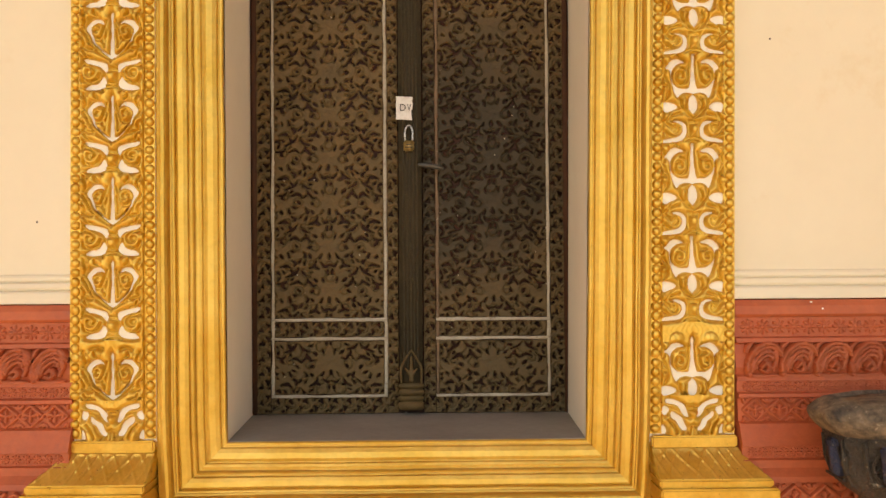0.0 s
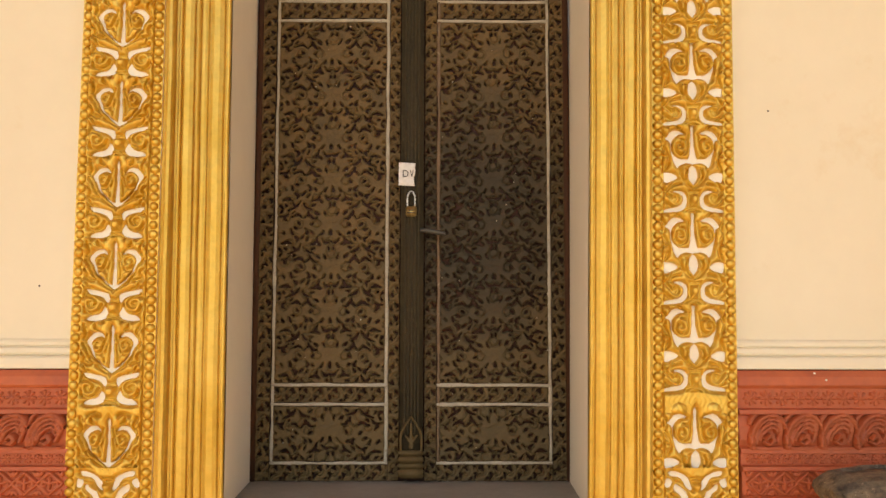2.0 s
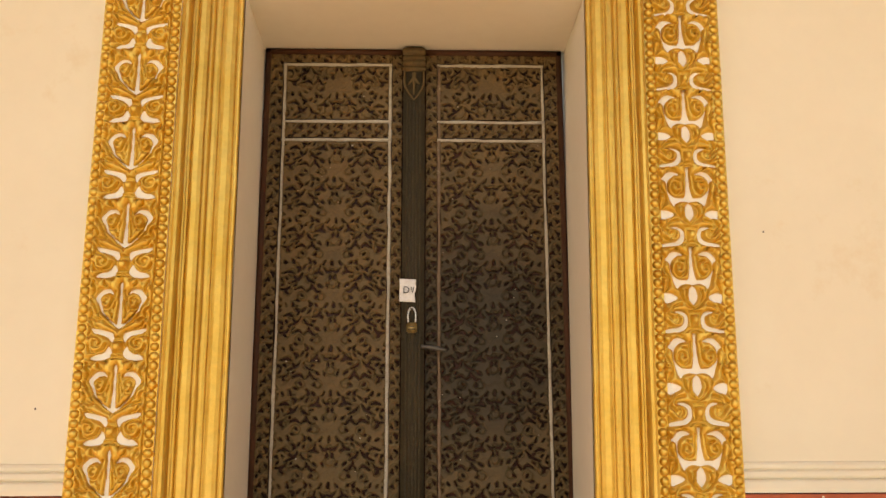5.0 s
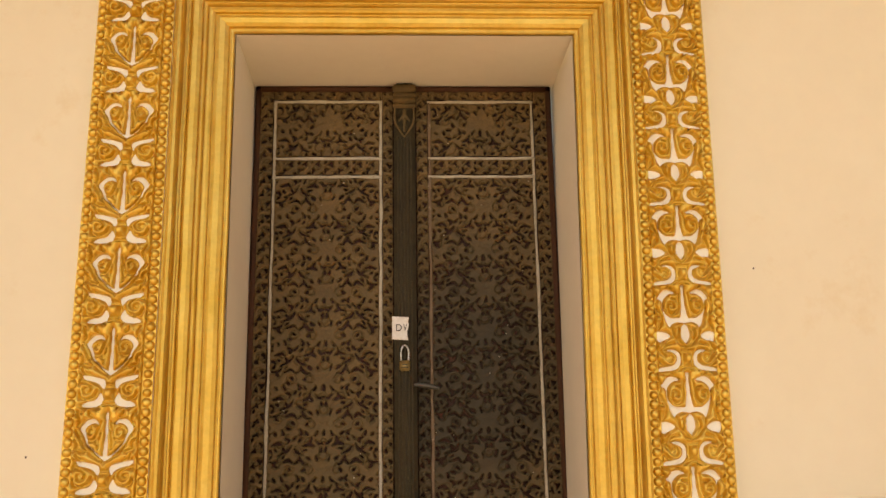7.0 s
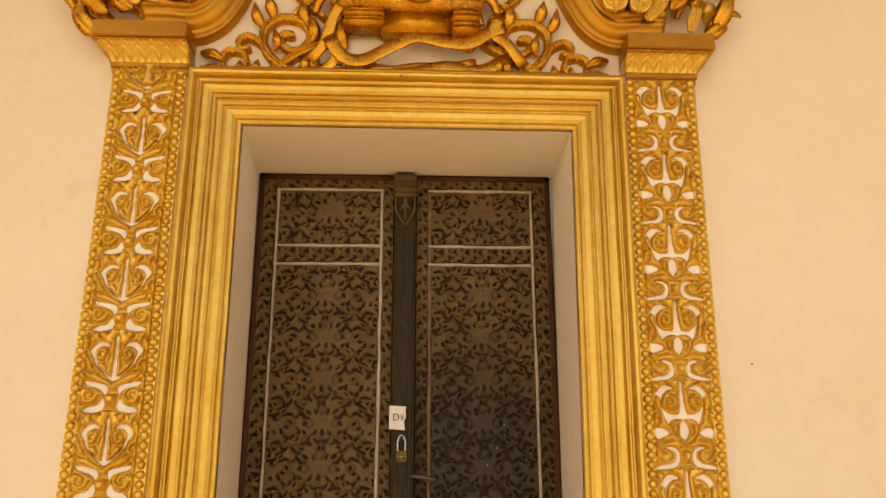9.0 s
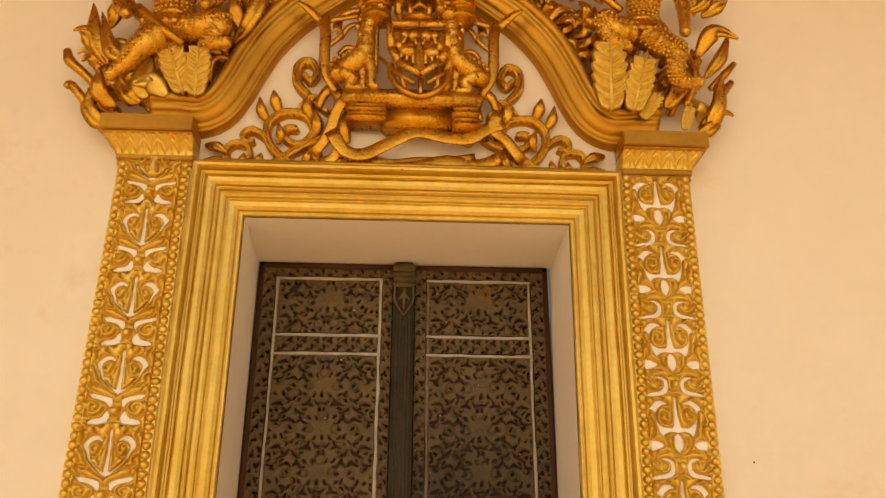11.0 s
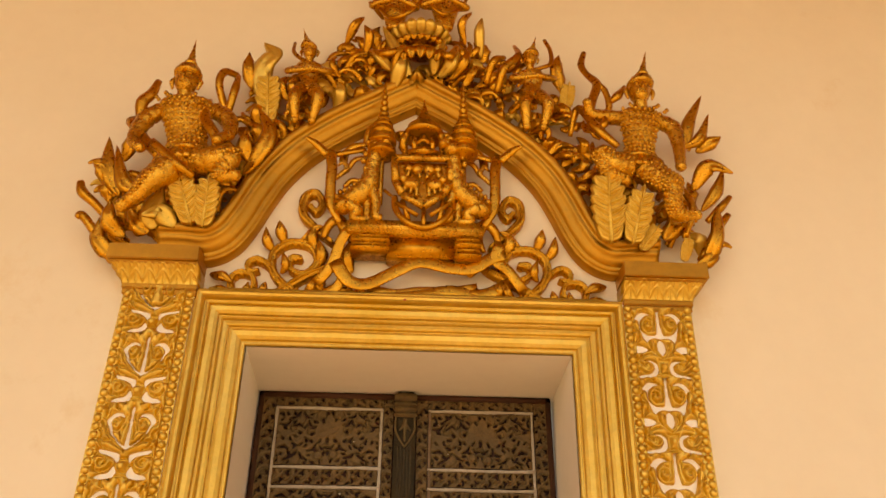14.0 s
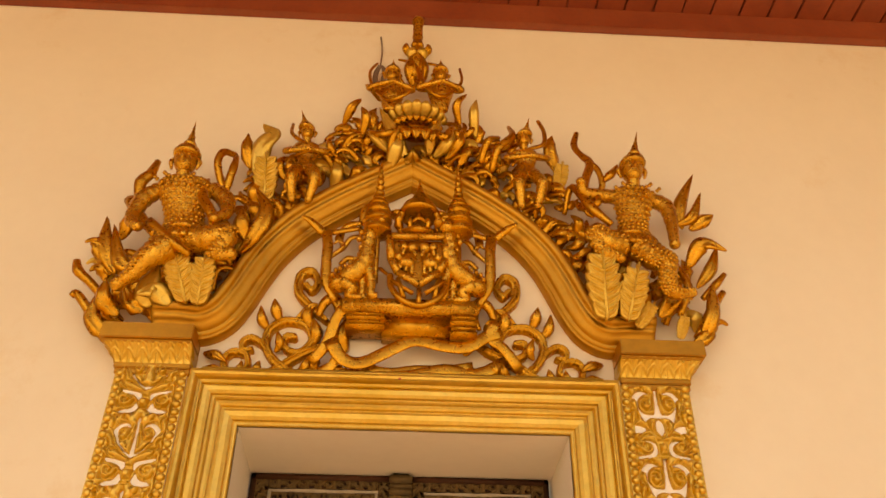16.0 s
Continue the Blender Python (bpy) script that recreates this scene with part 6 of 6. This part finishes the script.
line = smooth_line([(p[0], p[1]) for p in ARCH[3:]], 10)
for sx in (-1, 1):
    for i in range(105):
        t = (i + rnd.random()) / 105
        k = int(t * (len(line) - 2))
        p, q = line[k], line[k + 1]
        tx, tz = (q - p) / np.linalg.norm(q - p)
        nx, nz = -tz, tx
        room = float(np.interp(t, (0, .15, .35, .5, .6, .75, .9, 1), (.30, .30, .30, .29, .36, .40, .38, .28)))
        o = rnd.uniform(.06, max(.07, room - .09))
        sprig((p[0] + nx * o, p[1] + nz * o), math.atan2(nz, nx) + rnd.uniform(-1.1, 1.1), sx, rnd.uniform(.02, .09), rnd.uniform(.03, .06))
    # the topmost fringe
    for i in range(26):
        t = .52 + .46 * (i + rnd.random()) / 26
        k = int(t * (len(line) - 2))
        p, q = line[k], line[k + 1]
        tx, tz = (q - p) / np.linalg.norm(q - p)
        o = rnd.uniform(.19, .29)
        sprig((p[0] - tz * o, p[1] + tx * o), math.atan2(tx, -tz) + rnd.uniform(-.8, .8), sx, rnd.uniform(.03, .09), rnd.uniform(.02, .05))
    # the outer cluster beside each figure
    ox, oz = ARCH[0]
    for i in range(34):
        b = (ox - rnd.uniform(-.14, .22), oz + rnd.uniform(.02, .30))
        sprig(b, math.pi / 2 + (rnd.uniform(-.2, 1.5) if b[0] < ox else rnd.uniform(-.9, .9)), sx, rnd.uniform(.02, .08), rnd.uniform(.03, .05))

# cable looped by the crest
cable = thing("cable", "thin grey cable looped and hung beside the crest", "cable", on((-0.178, 4.798), 0))
g = Geo()
tube([on((-0.179, 4.907), .01), on((-0.168, 4.798), .012), on((-0.171, 4.696), .02)], [.004] * 3, 6, 1, 6, 0, g)
part("drop", g, WIRE, cable)
for k in range(3):
    lx, lz = (-0.178, 4.589)
    lx += k * .008
    part("loop", tube([on((lx, lz + .075), .04), on((lx + .022, lz + .03), .05), on((lx + .018, lz - .05), .05), on((lx, lz - .075), .05), on((lx - .018, lz - .04), .05), on((lx - .016, lz + .03), .04), on((lx, lz + .075), .04)], [.0045] * 7, 6), WIRE, cable)

# ---------------------------------------------------------------- planter
pot = thing("planter", "weathered dark octagonal planter with worn blue glaze", "planter", (1.365, -0.72, 0))
OX, OY = 1.365, -0.72


def oct_body(profile, sides=8):
    g = Geo()
    seg = 6
    n = sides * seg
    for r, z in profile:
        for k in range(n):
            a0 = math.pi / 8
            i, t = divmod(k, seg)
            p = [np.array((math.cos(a0 + (i + j) * math.pi / 4), math.sin(a0 + (i + j) * math.pi / 4))) for j in (0, 1)]
            q = (p[0] * (1 - t / seg) + p[1] * t / seg) * r
            w = 1 + 0.04 * noise.noise((q[0] * 14, q[1] * 14, z * 14))
            g.v.append((OX + q[0] * w, OY + q[1] * w * 0.62, z + 0.008 * noise.noise((q[0] * 9, q[1] * 9, 3 + z))))
    for i in range(len(profile) - 1):
        for k in range(n):
            g.f.append((i * n + k, i * n + (k + 1) % n, (i + 1) * n + (k + 1) % n, (i + 1) * n + k))
    g.f += [tuple(range(n)), tuple(range((len(profile) - 1) * n, len(profile) * n))]
    return g


part("rim", oct_body([(0.238, 0.878), (0.256, 0.890), (0.278, 0.908), (0.288, 0.926), (0.284, 0.940), (0.262, 0.956), (0.240, 0.968), (0.21, 0.972), (0.20, 0.93)]), POT, pot)
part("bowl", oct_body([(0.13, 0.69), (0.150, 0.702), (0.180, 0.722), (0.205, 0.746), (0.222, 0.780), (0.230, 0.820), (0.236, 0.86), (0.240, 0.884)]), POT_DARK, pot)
part("stem", oct_body([(0.2, 0.0), (0.2, 0.06), (0.15, 0.1), (0.12, 0.3), (0.12, 0.64), (0.15, 0.69), (0.14, 0.70)]), POT, pot)
part("soil", oct_body([(0.22, 0.90), (0.215, 0.962), (0.12, 0.966), (0.02, 0.967)]), POT, pot, "dry crusted soil")
for k in range(8):
    turn = Matrix.Diagonal((1, 0.62, 1, 1)) @ pose(0, 0, 0, 0, 0, math.degrees(math.pi / 4 * k + math.pi / 4))
    g = Geo()
    for s in (-1, 1):
        tube([(s * 0.082, -0.222, 0.868), (s * 0.080, -0.214, 0.80), (s * 0.066, -0.190, 0.742)], [0.006, 0.007, 0.005], 6, geo=g)
        tube([(s * 0.040, -0.220, 0.845), (s * 0.062, -0.212, 0.80), (s * 0.036, -0.198, 0.752)], [0.004, 0.006, 0.004], 6, geo=g)
    tube([(-0.075, -0.216, 0.762), (0.0, -0.206, 0.756), (0.075, -0.216, 0.762)], [0.004, 0.006, 0.004], 6, geo=g)
    o = part("carved_rib", g, POT_DARK, None)
    o.parent, o.matrix_basis = pot, turn
    g = box(-0.040, 0.040, -0.226, -0.19, 0.765, 0.862, 0.006)
    g.v = [(x * (0.8 + (z - 0.765) * 2.1), y - (z - 0.81) * 0.10 - 0.002, z) for x, y, z in g.v]
    o = part("blue_panel", g, POT_BLUE, None, "flaking blue glazed panel")
    o.parent, o.matrix_basis = pot, turn
